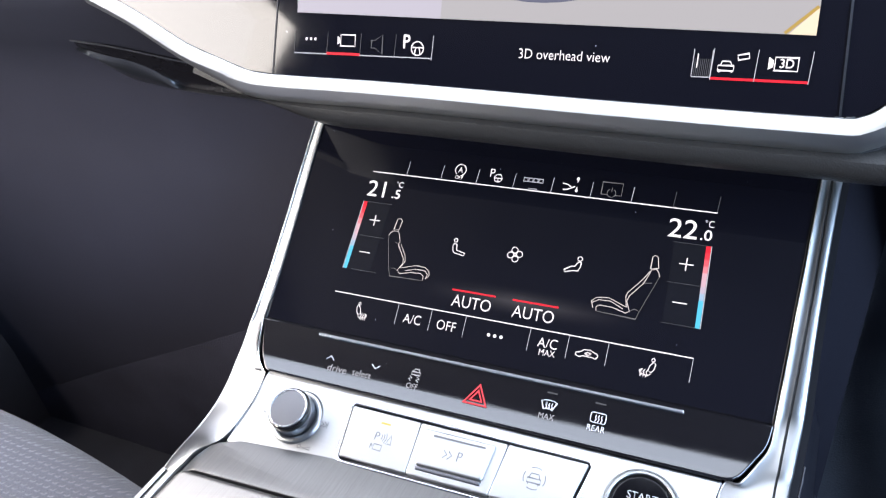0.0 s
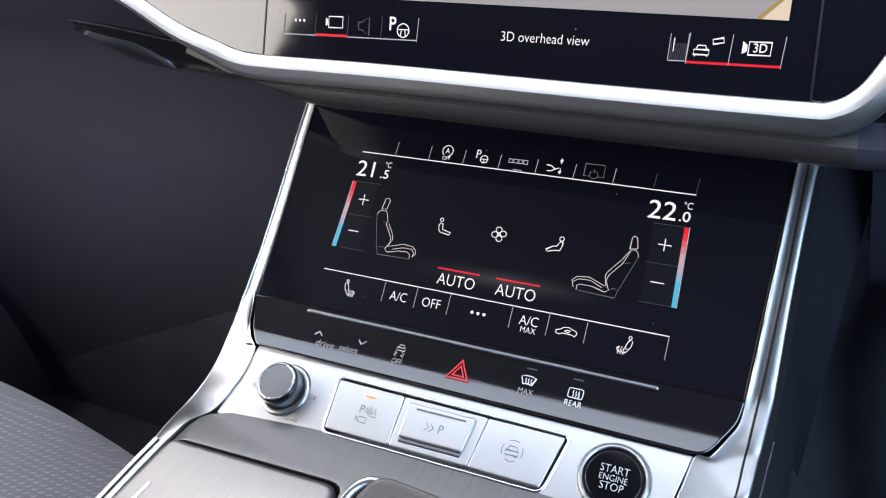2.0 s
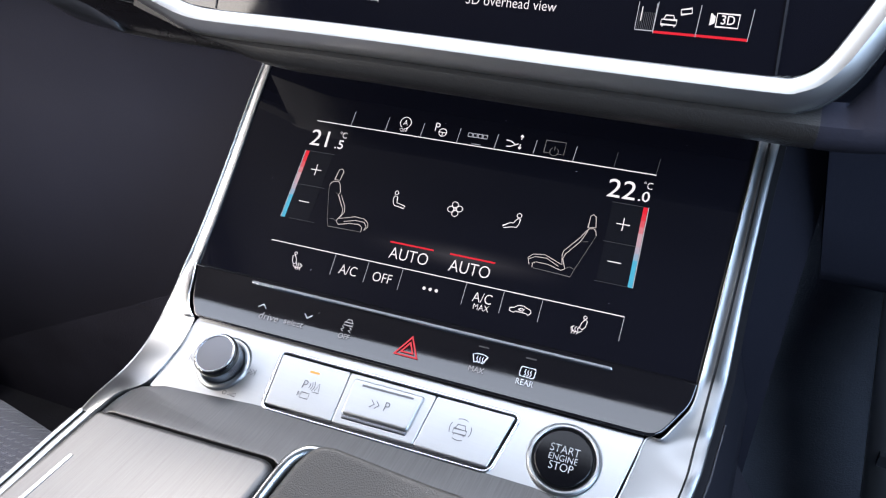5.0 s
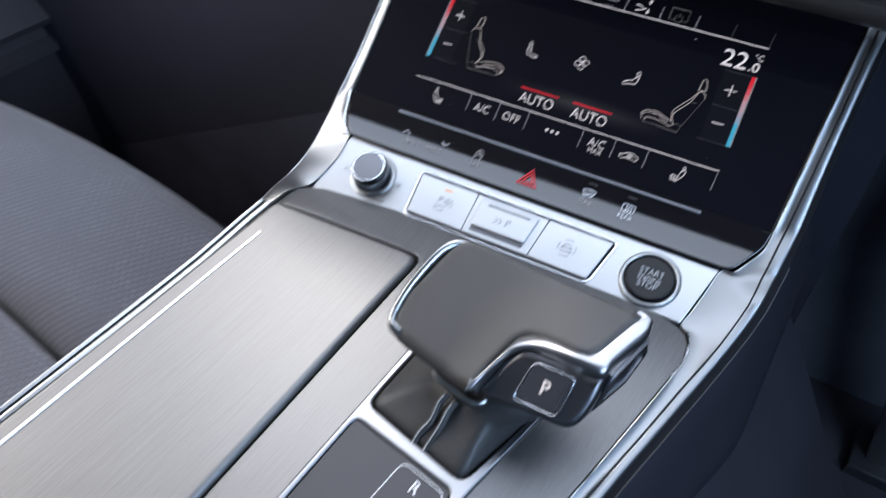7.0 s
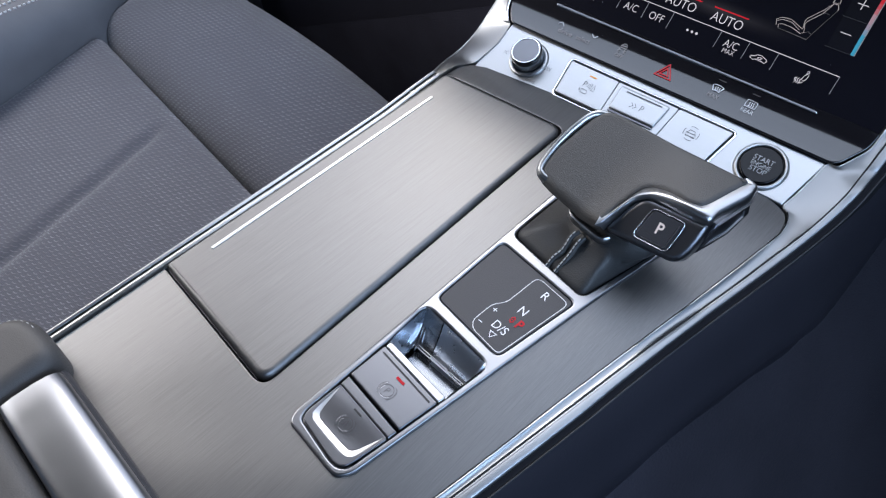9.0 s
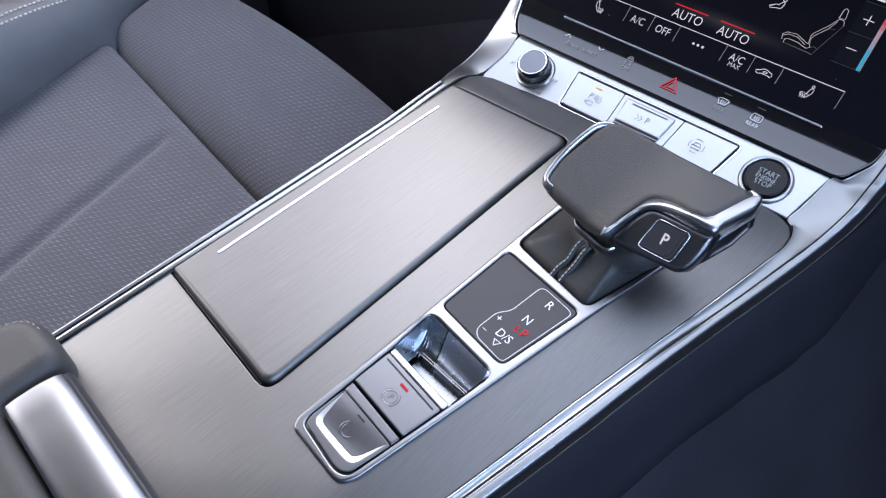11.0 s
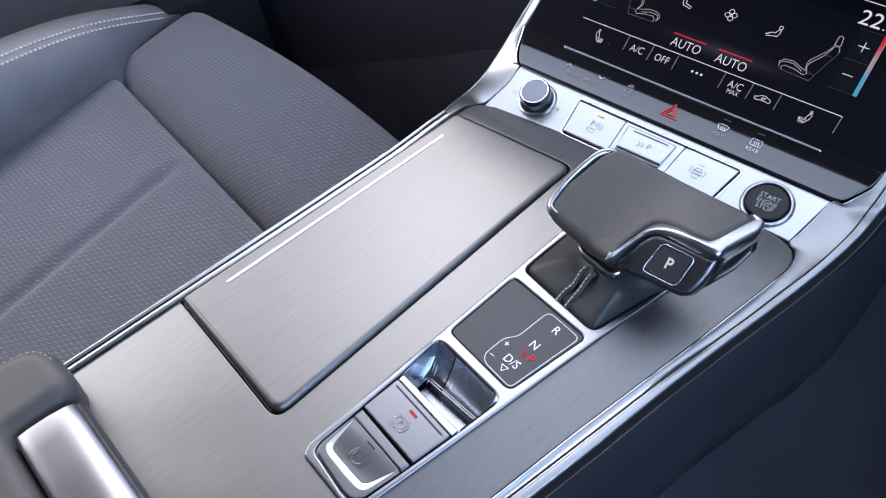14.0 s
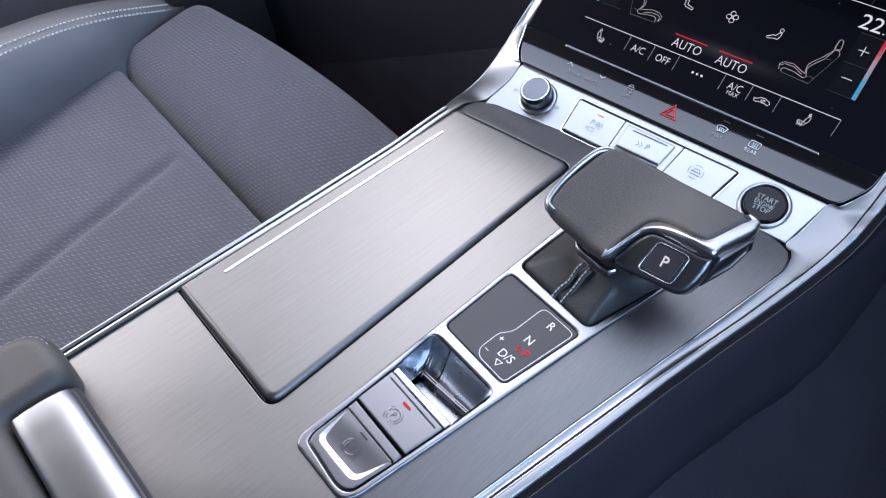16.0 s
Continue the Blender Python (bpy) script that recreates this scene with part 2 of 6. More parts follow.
UI_FLOOR = glow_band("lit_floor_glow", (0.62, 0.57, 0.56), 0.060)
UI_AMBER = glowing("lit_amber", (1.0, 0.45, 0.10), 0.9)
UI_SLIDER = []
for k in range(12):
    a, b = ((1.0, 0.012, 0.03), (0.75, 0.45, 0.48)) if k < 5 else ((0.75, 0.45, 0.48), (0.10, 0.58, 0.80)) if k < 8 else ((0.10, 0.58, 0.80), (0.10, 0.58, 0.80))
    f = k / 4 if k < 5 else (k - 4) / 4
    UI_SLIDER.append(glowing("lit_slider", tuple(p + (q - p) * min(1.0, f * f) for p, q in zip(a, b)), 0.62))
UI_PICTURE = glowing("camera_picture_grey", (0.60, 0.56, 0.54), 0.46)
UI_TAN = glowing("camera_picture_cream", (0.95, 0.76, 0.52), 0.62)
UI_GOLD = glowing("camera_picture_gold", (0.62, 0.40, 0.08), 0.5)
UI_PALE = glowing("camera_picture_pale", (0.62, 0.57, 0.62), 0.52)
UI_BLUR = glowing("camera_picture_blue", (0.20, 0.20, 0.28), 0.42)
LED_RED = glowing("red_indicator", (1.0, 0.010, 0.03), 0.65)


# ---- building helpers ----
ROOT = {}


def thing(name, base, label, category, group="", kind=""):
    ob = new(name)
    ob.location = base
    ob.empty_display_size = 0.02
    ROOT[ob] = Vector(base)
    return tagged(ob, label, category, group, kind)


def finish(bm, name, material, base, smooth=35):
    bm.normal_update()
    me = bpy.data.meshes.new(name)
    bmesh.ops.translate(bm, verts=bm.verts, vec=-Vector(base))
    bm.to_mesh(me)
    bm.free()
    me.materials.append(material)
    me.polygons.foreach_set("use_smooth", [True] * len(me.polygons))
    me.set_sharp_from_angle(angle=radians(smooth))
    return me


def part(name, bm, material, parent, label="", smooth=35):
    base = ROOT[parent]
    ob = new(name, finish(bm, name, material, base, smooth))
    ob.parent = parent
    ROOT[ob] = base
    return tagged(ob, label)


def structure(name, bm, material, label="", category=""):
    ob = new(name, finish(bm, name, material, (0, 0, 0)))
    ROOT[ob] = Vector((0, 0, 0))
    return tagged(ob, label, category, kind="structure")


SKEW = 0.05


def panel_frame(y, z, slope):
    """The frame of a dash panel: x across, y up its slope, z out of it. The dash stands at a slight angle to the console."""
    a, k = radians(slope), math.hypot(1, SKEW)
    across = Vector((1, SKEW, 0)) / k
    ahead = Vector((-SKEW, 1, 0)) / k
    up = ahead * math.cos(a) + Vector((0, 0, math.sin(a)))
    out = across.cross(up)
    m = Matrix((across, up, out)).transposed().to_4x4()
    m.translation = (0, y, z)
    return m


DECK_F = Matrix()
SCREEN_F = panel_frame(0.2648, 0.0449, 45.3)
STRIP_F = panel_frame(0.2368, 0.0235, 29)
PANEL_F = panel_frame(0.2157, 0.0110, 24)
UPPER_F = panel_frame(0.2905, 0.1730, 68)


def area(pts):
    return sum(a[0] * b[1] - b[0] * a[1] for a, b in zip(pts, pts[1:] + pts[:1])) / 2


def rounded(pts, r, seg=4):
    """A polygon with its corners rounded; r is one radius or one for each corner."""
    out, n = [], len(pts)
    for i, p in enumerate(pts):
        rad = r[i] if isinstance(r, (list, tuple)) else r
        p, a, b = Vector(p), Vector(pts[i - 1]), Vector(pts[(i + 1) % n])
        da, db = (a - p), (b - p)
        cut = min(rad, da.length * 0.48, db.length * 0.48)
        if cut < 1e-5:
            out.append((p.x, p.y))
            continue
        s, e = p + da.normalized() * cut, p + db.normalized() * cut
        for k in range(seg + 1):
            t = k / seg
            q = s * (1 - t) ** 2 + p * 2 * t * (1 - t) + e * t * t
            out.append((q.x, q.y))
    return out


def rect(x0, y0, x1, y1):
    return [(x0, y0), (x1, y0), (x1, y1), (x0, y1)]


def circle(x, y, r, n=32, ry=None):
    return [(x + r * math.cos(2 * math.pi * k / n), y + (ry or r) * math.sin(2 * math.pi * k / n)) for k in range(n)]


def shrunk(pts, d):
    """The outline moved into its material by d."""
    out, n = [], len(pts)
    for i in range(n):
        p, a, b = Vector(pts[i]), Vector(pts[i - 1]), Vector(pts[(i + 1) % n])
        e1, e2 = (p - a), (b - p)
        if e1.length < 1e-9 or e2.length < 1e-9:
            e1 = e2 = b - a
        n1, n2 = Vector((-e1.y, e1.x)).normalized(), Vector((-e2.y, e2.x)).normalized()
        m = n1 + n2
        m = m / max(0.5, m.length_squared) * 2 if m.length > 1e-6 else n1
        m = m * 0.5 * 2 / 2
        m = (n1 + n2).normalized() / max(0.45, (n1 + n2).normalized().dot(n1)) if (n1 + n2).length > 1e-6 else n1
        q = p + m * d
        out.append((q.x, q.y))
    return out


def plate_bm(outline, z0, z1, bevel=0.0, holes=(), frame_m=DECK_F, shape=None, seg=3, bm=None, closed=True):
    """A plate between two heights of a frame, with rounded upper edges and holes through it. shape moves its points in the frame."""
    bm = bm or bmesh.new()
    loops = [outline if area(outline) > 0 else outline[::-1]]
    loops += [h[::-1] if area(h) > 0 else h for h in holes]
    levels = [(0.0, z0)]
    if bevel > 0:
        for k in range(seg + 1):
            a = math.pi / 2 * k / seg
            levels.append((bevel * (1 - math.cos(a)), z1 - bevel + bevel * math.sin(a)))
        levels.append((bevel * 1.12, z1))
    else:
        levels.append((0.0, z1))

    def put(x, y, z):
        p = Vector((x, y, z))
        return bm.verts.new(frame_m @ (Vector(shape(p)) if shape else p))

    top, bottom, flat_top, flat_bottom = [], [], [], []
    for loop in loops:
        rings = []
        for d, z in levels:
            ring = shrunk(loop, d) if d > 0 else loop
            rings.append([put(x, y, z) for x, y in ring])
        for lo, hi in zip(rings, rings[1:]):
            for i in range(len(lo)):
                j = (i + 1) % len(lo)
                bm.faces.new((lo[i], lo[j], hi[j], hi[i]))
        last = shrunk(loop, levels[-1][0]) if levels[-1][0] > 0 else loop
        top.append([Vector((x, y, 0)) for x, y in last])
        flat_top += rings[-1]
        bottom.append([Vector((x, y, 0)) for x, y in loop])
        flat_bottom += rings[0]
    from mathutils import geometry
    for tri in geometry.tessellate_polygon(top):
        bm.faces.new([flat_top[i] for i in tri])
    if closed:
        for tri in geometry.tessellate_polygon(bottom):
            bm.faces.new([flat_bottom[i] for i in tri])
    bmesh.ops.recalc_face_normals(bm, faces=bm.faces)
    return bm


def plate(name, parent, material, outline, z0, z1, bevel=0.0, holes=(), frame_m=DECK_F, shape=None, label="", seg=3):
    return part(name, plate_bm(outline, z0, z1, bevel, holes, frame_m, shape, seg), material, parent, label)


def bent_plate_bm(outline, z0, z1, bevel, shape, cuts_x=(), cuts_y=(), holes=(), frame_m=DECK_F, seg=3):
    """A plate cut into a grid, so that shape can bend its face."""
    bm = plate_bm(outline, z0, z1, bevel, holes, seg=seg)
    for values, normal in ((cuts_x, (1, 0, 0)), (cuts_y, (0, 1, 0))):
        for v in values:
            bmesh.ops.bisect_plane(bm, geom=bm.verts[:] + bm.edges[:] + bm.faces[:], plane_co=(v * normal[0], v * normal[1], 0), plane_no=normal)
    for v in bm.verts:
        v.co = frame_m @ Vector(shape(v.co))
    return bm


def steps(a, b, n):
    return [a + (b - a) * k / n for k in range(n + 1)]


def ease(t):
    t = min(1.0, max(0.0, t))
    return t * t * (3 - 2 * t)


def between(y, rows):
    """A height or width read off a few stations along the console."""
    for (a, p), (b, q) in zip(rows, rows[1:]):
        if y <= b:
            return p + (q - p) * min(1.0, max(0.0, (y - a) / (b - a)))
    return rows[-1][1]


def loft_bm(rings, caps=True, around=True, bm=None):
    bm = bm or bmesh.new()
    made = [[bm.verts.new(p) for p in ring] for ring in rings]
    for lo, hi in zip(made, made[1:]):
        n = len(lo)
        for i in range(n if around else n - 1):
            j = (i + 1) % n
            bm.faces.new((lo[i], lo[j], hi[j], hi[i]))
    if caps and around:
        bm.faces.new(made[0][::-1])
        bm.faces.new(made[-1])
    bmesh.ops.recalc_face_normals(bm, faces=bm.faces)
    return bm


def smooth_path(pts, seg=6):
    """A soft curve through points in space."""
    pts = [Vector(p) for p in pts]
    out = []
    for i in range(len(pts) - 1):
        p0, p1, p2, p3 = pts[max(0, i - 1)], pts[i], pts[i + 1], pts[min(len(pts) - 1, i + 2)]
        for k in range(seg):
            t = k / seg
            out.append(0.5 * ((2 * p1) + (p2 - p0) * t + (2 * p0 - 5 * p1 + 4 * p2 - p3) * t * t + (3 * p1 - p0 - 3 * p2 + p3) * t ** 3))
    return out + [pts[-1]]


def sweep_bm(path, profile, up=Vector((0, 0, 1)), bm=None):
    """A profile (to the right, up) carried along a path."""
    rings, path = [], [Vector(p) for p in path]
    for i, p in enumerate(path):
        d = (path[min(i + 1, len(path) - 1)] - path[max(i - 1, 0)]).normalized()
        side = d.cross(up).normalized()
        top = side.cross(d)
        rings.append([p + side * a + top * b for a, b in profile])
    return loft_bm(rings, bm=bm)


def between_bm(inner, outer, drop, crown=0.0015, steps=6, bm=None):
    """A trim strip between two edges in space, slightly crowned, with sides that drop."""
    rings = []
    for i, (a, b) in enumerate(zip(inner, outer)):
        a, b = Vector(a), Vector(b)
        ring = [a + Vector((0, 0, -drop))]
        rise = crown[i] if isinstance(crown, list) else crown
        for k in range(steps + 1):
            t = k / steps
            ring.append(a.lerp(b, t) + Vector((0, 0, rise * (1 - (2 * t - 1) ** 2))))
        ring.append(b + Vector((0, 0, -drop)))
        rings.append(ring)
    return loft_bm(rings, bm=bm)


def box_bm(x0, y0, z0, x1, y1, z1, bevel=0.0, bm=None):
    return plate_bm(rect(x0, y0, x1, y1), z0, z1, bevel, bm=bm)


def strokes_bm(lines, width, frame_m, h=0.0004, origin=(0, 0), scale=1.0, turn=0.0, bm=None):
    """Thin flat lines drawn on a frame. Each is a list of points; a line that ends where it begins is closed."""
    bm = bm or bmesh.new()
    c, s = math.cos(radians(turn)), math.sin(radians(turn))
    for line in lines:
        pts = [Vector((origin[0] + scale * (c * x - s * y), origin[1] + scale * (s * x + c * y))) for x, y in line]
        shut = (pts[0] - pts[-1]).length < 1e-7
        if shut:
            pts = pts[:-1]
        n, quads = len(pts), []
        for i, p in enumerate(pts):
            a = pts[i - 1] if shut or i else p
            b = pts[(i + 1) % n] if shut or i < n - 1 else p
            d = (b - a).normalized()
            nrm = Vector((-d.y, d.x))
            if a != p and b != p:
                nrm = nrm / max(0.5, abs(nrm.dot(Vector((-(p - a).y, (p - a).x)).normalized())))
            quads.append([bm.verts.new(frame_m @ Vector((*(p + nrm * width * k), h))) for k in (-0.5, 0.5)])
        for i in range(n if shut else n - 1):
            (a0, a1), (b0, b1) = quads[i], quads[(i + 1) % n]
            bm.faces.new((a0, b0, b1, a1))
    bm.normal_update()
    return bm


def drawn(name, parent, material, lines, width, frame_m, origin=(0, 0), scale=1.0, turn=0.0, h=0.0004, label=""):
    return part(name, strokes_bm(lines, width, frame_m, h, origin, scale, turn), material, parent, label)


def flat(name, parent, material, pts, frame_m, h=0.0004, label=""):
    bm = bmesh.new()
    pts = pts if area(pts) > 0 else pts[::-1]
    bm.faces.new([bm.verts.new(frame_m @ Vector((x, y, h))) for x, y in pts])
    return part(name, bm, material, parent, label)


def lettering(name, parent, material, text, size, x, y, frame_m, turn=0.0, h=0.0004, align="CENTER", bold=0.0, wide=1.0, label=""):
    """Flat letters on a frame, centred on their own height."""
    cu = bpy.data.curves.new(name, "FONT")
    cu.body, cu.size, cu.align_x, cu.align_y, cu.offset = text, size, align, "CENTER", bold - 0.0085 * size
    cu.resolution_u = 4
    tmp = bpy.data.objects.new(name, cu)
    me = bpy.data.meshes.new_from_object(tmp)
    bpy.data.objects.remove(tmp)
    bpy.data.curves.remove(cu)
    me.transform(frame_m @ Matrix.Translation((x, y, h)) @ Matrix.Rotation(radians(turn), 4, "Z") @ Matrix.Diagonal((0.88 * wide, 1, 1, 1)))
    me.transform(Matrix.Translation(-ROOT[parent]))
    me.materials.clear()
    me.materials.append(material)
    ob = new(name, me)
    ob.parent = parent
    ROOT[ob] = ROOT[parent]
    return tagged(ob, label)


def arc(x, y, r, a0, a1, n=10, ry=None):
    return [(x + r * math.cos(radians(a0 + (a1 - a0) * k / n)), y + (ry or r) * math.sin(radians(a0 + (a1 - a0) * k / n))) for k in range(n + 1)]


def ring_line(x, y, r, n=18, ry=None):
    return arc(x, y, r, 0, 360, n, ry)[:-1] + [arc(x, y, r, 0, 360, n, ry)[0]]


# ---- the cabin ----
def cabin():
    # unseen ground sheet, added for the light it bounces into the cabin
    structure("ground", plate_bm(rect(-60, -60, 60, 60), -0.95, -0.90), surface("asphalt", (0.06, 0.06, 0.06), 0.9), "unseen asphalt sheet outside the car that bounces light", "ground")
    structure("floor", plate_bm(rect(-0.84, -1.6, 0.84, 0.85), -0.46, -0.42), CARPET, "black carpeted car floor", "floor")
    structure("ceiling", plate_bm(rect(-0.80, -1.6, 0.80, 0.14), 0.74, 0.77), HEADLINER, "dark grey fabric headliner", "ceiling")
    bm = box_bm(-0.84, -1.66, -0.42, 0.84, -1.60, 0.28)
    box_bm(-0.84, -1.66, 0.66, 0.84, -1.60, 0.74, bm=bm)
    for x0, x1 in ((-0.84, -0.62), (0.62, 0.84)):
        box_bm(x0, -1.66, 0.28, x1, -1.60, 0.66, bm=bm)
    structure("wall_rear", bm, DASH, "dark rear end of the cabin with a window", "wall")
    for name, s in (("wall_left", -1), ("wall_right", 1)):
        x0, x1 = sorted((s * 0.78, s * 0.86))
        bm = box_bm(x0, -1.6, -0.42, x1, 0.85, 0.20)
        for y0, y1 in ((-1.6, -1.42), (-0.76, -0.62)):
            box_bm(x0, y0, 0.20, x1, y1, 0.74, bm=bm)
        for y0, y1 in ((-1.42, -0.76), (-0.62, 0.12)):
            box_bm(x0, y0, 0.66, x1, y1, 0.74, bm=bm)
        structure(name, bm, DASH, "dark plastic car doors with open windows", "door")
    card = [(-0.800, 0.195), (-0.775, 0.190), (-0.768, 0.050), (-0.760, -0.095), (-0.738, -0.128), (-0.733, -0.137), (-0.738, -0.146), (-0.762, -0.152), (-0.757, -0.168), (-0.746, -0.176), (-0.746, -0.186), (-0.764, -0.196), (-0.768, -0.300), (-0.775, -0.419), (-0.800, -0.419)]
    structure("door_1", loft_bm([[Vector((x, y, z)) for x, z in card] for y in (-0.90, -0.40, 0.10, 0.45)]), DOOR, "grey-brown plastic door card with two ledges", "door")
    structure("wall_front", box_bm(-0.84, 0.80, -0.42, 0.84, 0.88, 0.22), DASH, "black bulkhead under the windscreen", "wall")


def dashboard():
    dash = thing("dashboard", (-0.45, 0.45, -0.05), "dark grained plastic lower dashboard with a glossy recess", "dashboard", kind="structure")
    prof = [(0.312, 0.196), (0.318, 0.185), (0.362, 0.150), (0.388, 0.110), (0.396, 0.040), (0.399, -0.040), (0.405, -0.110), (0.412, -0.180), (0.430, -0.290), (0.440, -0.425), (0.80, -0.425), (0.80, 0.185), (0.60, 0.196), (0.40, 0.198)]
    rings = [[Vector((x, y + SKEW * x, z)) for y, z in prof] for x in (-0.80, -0.60, -0.40, -0.24, -0.150)]
    part("lower_panel", loft_bm(rings), DASH, dash, smooth=60)
    rings = []
    face = [(h, y) for y, h in prof[9:2:-1]]
    for x in steps(-0.79, -0.152, 24):
        z = 0.032 + 0.52 * x
        front = [(between(h, face) - 0.0002 - 0.0010 * min(1.0, 6 * (z - h)), h) for h in [z + (-0.422 - z) * k / 12 for k in range(13)]]
        rings.append([Vector((x, y + SKEW * x, h)) for y, h in front + [(0.50, -0.422), (0.46, z)]])
    part("footwell_panel", loft_bm(rings), FOOTWELL, dash, "dark blue-grey carpeted footwell panel", smooth=60)
    knee = [(0.345, 0.196), (0.385, 0.120), (0.398, 0.050), (0.402, 0.016), (0.410, 0.004), (0.430, -0.002), (0.70, -0.02), (0.79, -0.02), (0.79, 0.185), (0.60, 0.198)]
    rings = [[Vector((x + lean * (0.196 - z), y, z)) for y, z in knee] for x, lean in ((0.146, 0.18), (0.156, 0.18), (0.30, 0.0), (0.50, 0.0), (0.78, 0.0))]
    part("knee_panel", loft_bm(rings), KNEE, dash, "dark plastic knee panel", smooth=50)
    rings = [[Vector((x, y, z)) for y, z in ((0.62, -0.02), (0.66, -0.25), (0.60, -0.422), (0.78, -0.422), (0.78, -0.02))] for x in (0.13, 0.45, 0.77)]
    part("tunnel_trim", box_bm(0.120, 0.405, -0.42, 0.170, 0.60, 0.190, 0.004), KNEE, dash, "dark plastic side of the tunnel")
    part("pedal_wall", loft_bm(rings), PEDAL_CARPET, dash, "dark carpeted wall behind the pedals", smooth=40)
    rings = [[Vector((x, y + 0.04, z)) for y, z in ((0.315, 0.150), (0.39, 0.150), (0.60, 0.18), (0.60, 0.225), (0.34, 0.225), (0.30, 0.20))] for x in (-0.16, 0.17)]
    part("centre_backing", loft_bm(rings), DASH, dash)
    # the recess with a thin bright line under the passenger trim
    def at(x, z, d=0.0):
        return Vector((x, 0.362 + SKEW * x + 0.65 * (0.150 - z) - d, z))
    upper = [(-0.3650, 0.1537), (-0.3348, 0.1503), (-0.3081, 0.1456), (-0.2802, 0.1401), (-0.2566, 0.1359), (-0.2275, 0.1303), (-0.1700, 0.1200)]
    crest = [(-0.3650, 0.1470), (-0.3458, 0.1409), (-0.3241, 0.1358), (-0.3124, 0.1289), (-0.3035, 0.1192), (-0.2938, 0.1125), (-0.2451, 0.1089), (-0.1700, 0.1060)]
    lower = [(-0.3650, 0.1455), (-0.3541, 0.1337), (-0.3408, 0.1205), (-0.3329, 0.1173), (-0.3147, 0.1134), (-0.2961, 0.1101), (-0.2465, 0.1071), (-0.1700, 0.1045)]

    def evenly(line, n=44):
        soft = smooth_path([(x, 0, z) for x, z in line], 12)
        return [min(soft, key=lambda p: abs(p.x - x)) for x in steps(-0.365, -0.170, n)]
    rows = list(zip(evenly(upper), evenly(crest), evenly(lower)))
    rings = [[at(a.x, a.z, 0.0016), at(b.x, b.z, 0.0016), at(b.x, b.z, -0.02), at(a.x, a.z, -0.02)] for a, _, b in rows]
    part("trim_recess", loft_bm(rings), RECESS, dash, "glossy black recess")
    rings = [[at(a.x, a.z, 0.0022), at(a.x, a.z * 0.5 + b.z * 0.5, 0.0056), at(b.x, b.z, 0.0040), at(b.x, b.z - 0.0012, -0.01), at(a.x, a.z, -0.01)] for _, a, b in rows]
    part("lower_blade", loft_bm(rings), GREY_METAL, dash, "grey blade that widens towards the door", smooth=60)
    part("bright_line", sweep_bm([at(a.x, a.z, 0.0026) for a, _, _ in rows], [(-0.0005, -0.0005), (0.0005, -0.0005), (0.0005, 0.0005), (-0.0005, 0.0005)]), GUNMETAL, dash)


def accelerator_pedal():
    pedal = thing("accelerator_pedal", (0.29, 0.50, -0.42), "brushed steel accelerator pedal standing on the floor", "pedal")
    rings = []
    for t in steps(0.0, 1.0, 12):
        x, y, z = 0.244 + 0.058 * t, 0.562 - 0.055 * t, -0.076 - 0.340 * t
        w, b = 0.044 + 0.012 * t, 0.0025 if 0 < t < 1 else 0.0
        rings.append([Vector((x, y + 0.012, z)), Vector((x, y - b, z)), Vector((x + 0.004, y - 0.003 - b, z)), Vector((x + w - 0.004, y - 0.003 - b, z)), Vector((x + w, y - b, z)), Vector((x + w, y + 0.012, z))])
    plate_part = part("pedal_plate", loft_bm(rings), BEZEL, pedal, "brushed steel plate", smooth=40)
    for t in (0.45, 0.60, 0.75):
        x, y, z = 0.252 + 0.058 * t, 0.5545 - 0.055 * t, -0.076 - 0.340 * t
        part("rubber_rib", box_bm(x, y - 0.0035, z - 0.006, x + 0.034, y + 0.004, z + 0.006, 0.001), MATT, plate_part, "black rubber rib")
    part("pedal_foot", box_bm(0.285, 0.490, -0.420, 0.365, 0.545, -0.405, 0.004), MATT, pedal)


# ---- the centre console ----
def edge_right(y):
    """The deck's right edge, a long shallow curve."""
    return 0.0867 + 0.1685 * y - 0.0012 * ease((y + 0.08) / 0.08) * ease((0.14 - y) / 0.11)


RAIL_Z = [(0.04, -0.0092), (0.10, -0.0085), (0.13, -0.0072), (0.15, -0.0060), (0.16, -0.0048), (0.17, -0.0032), (0.18, -0.0008), (0.19, 0.0020), (0.20, 0.0054), (0.21, 0.0095), (0.23, 0.0190)]
RAIL_MID = [(0.06, 0.0043), (0.10, 0.0055), (0.13, 0.0067), (0.15, 0.0071), (0.16, 0.0076), (0.17, 0.0083), (0.18, 0.0092), (0.19, 0.0097), (0.20, 0.0100), (0.21, 0.0100), (0.23, 0.0091)]
RAIL_OUT = [(0.00, 0.0103), (0.03, 0.0097), (0.06, 0.0094), (0.10, 0.0099), (0.13, 0.0111), (0.15, 0.0118), (0.16, 0.0123), (0.17, 0.0128), (0.18, 0.0134), (0.19, 0.0140), (0.20, 0.0145), (0.21, 0.0148), (0.23, 0.0143)]


def rail(y, rows, low=0.0):
    """A point on the groove or the outer edge of the trim beside the deck."""
    return Vector((0.0867 + 0.1685 * y + between(y, rows), y, between(y, RAIL_Z) - low))


EDGE_R = [(edge_right(y), y) for y in (-0.205, -0.140, -0.056, 0.0, 0.020, 0.040, 0.062, 0.086, 0.108, 0.132, 0.158, 0.1735)]
CREASE = 0.070


def left_edge(y):
    """The deck's left edge, which spreads a little towards the dash."""
    return -0.1345 - 0.0033 * ease((y - 0.08) / 0.07)


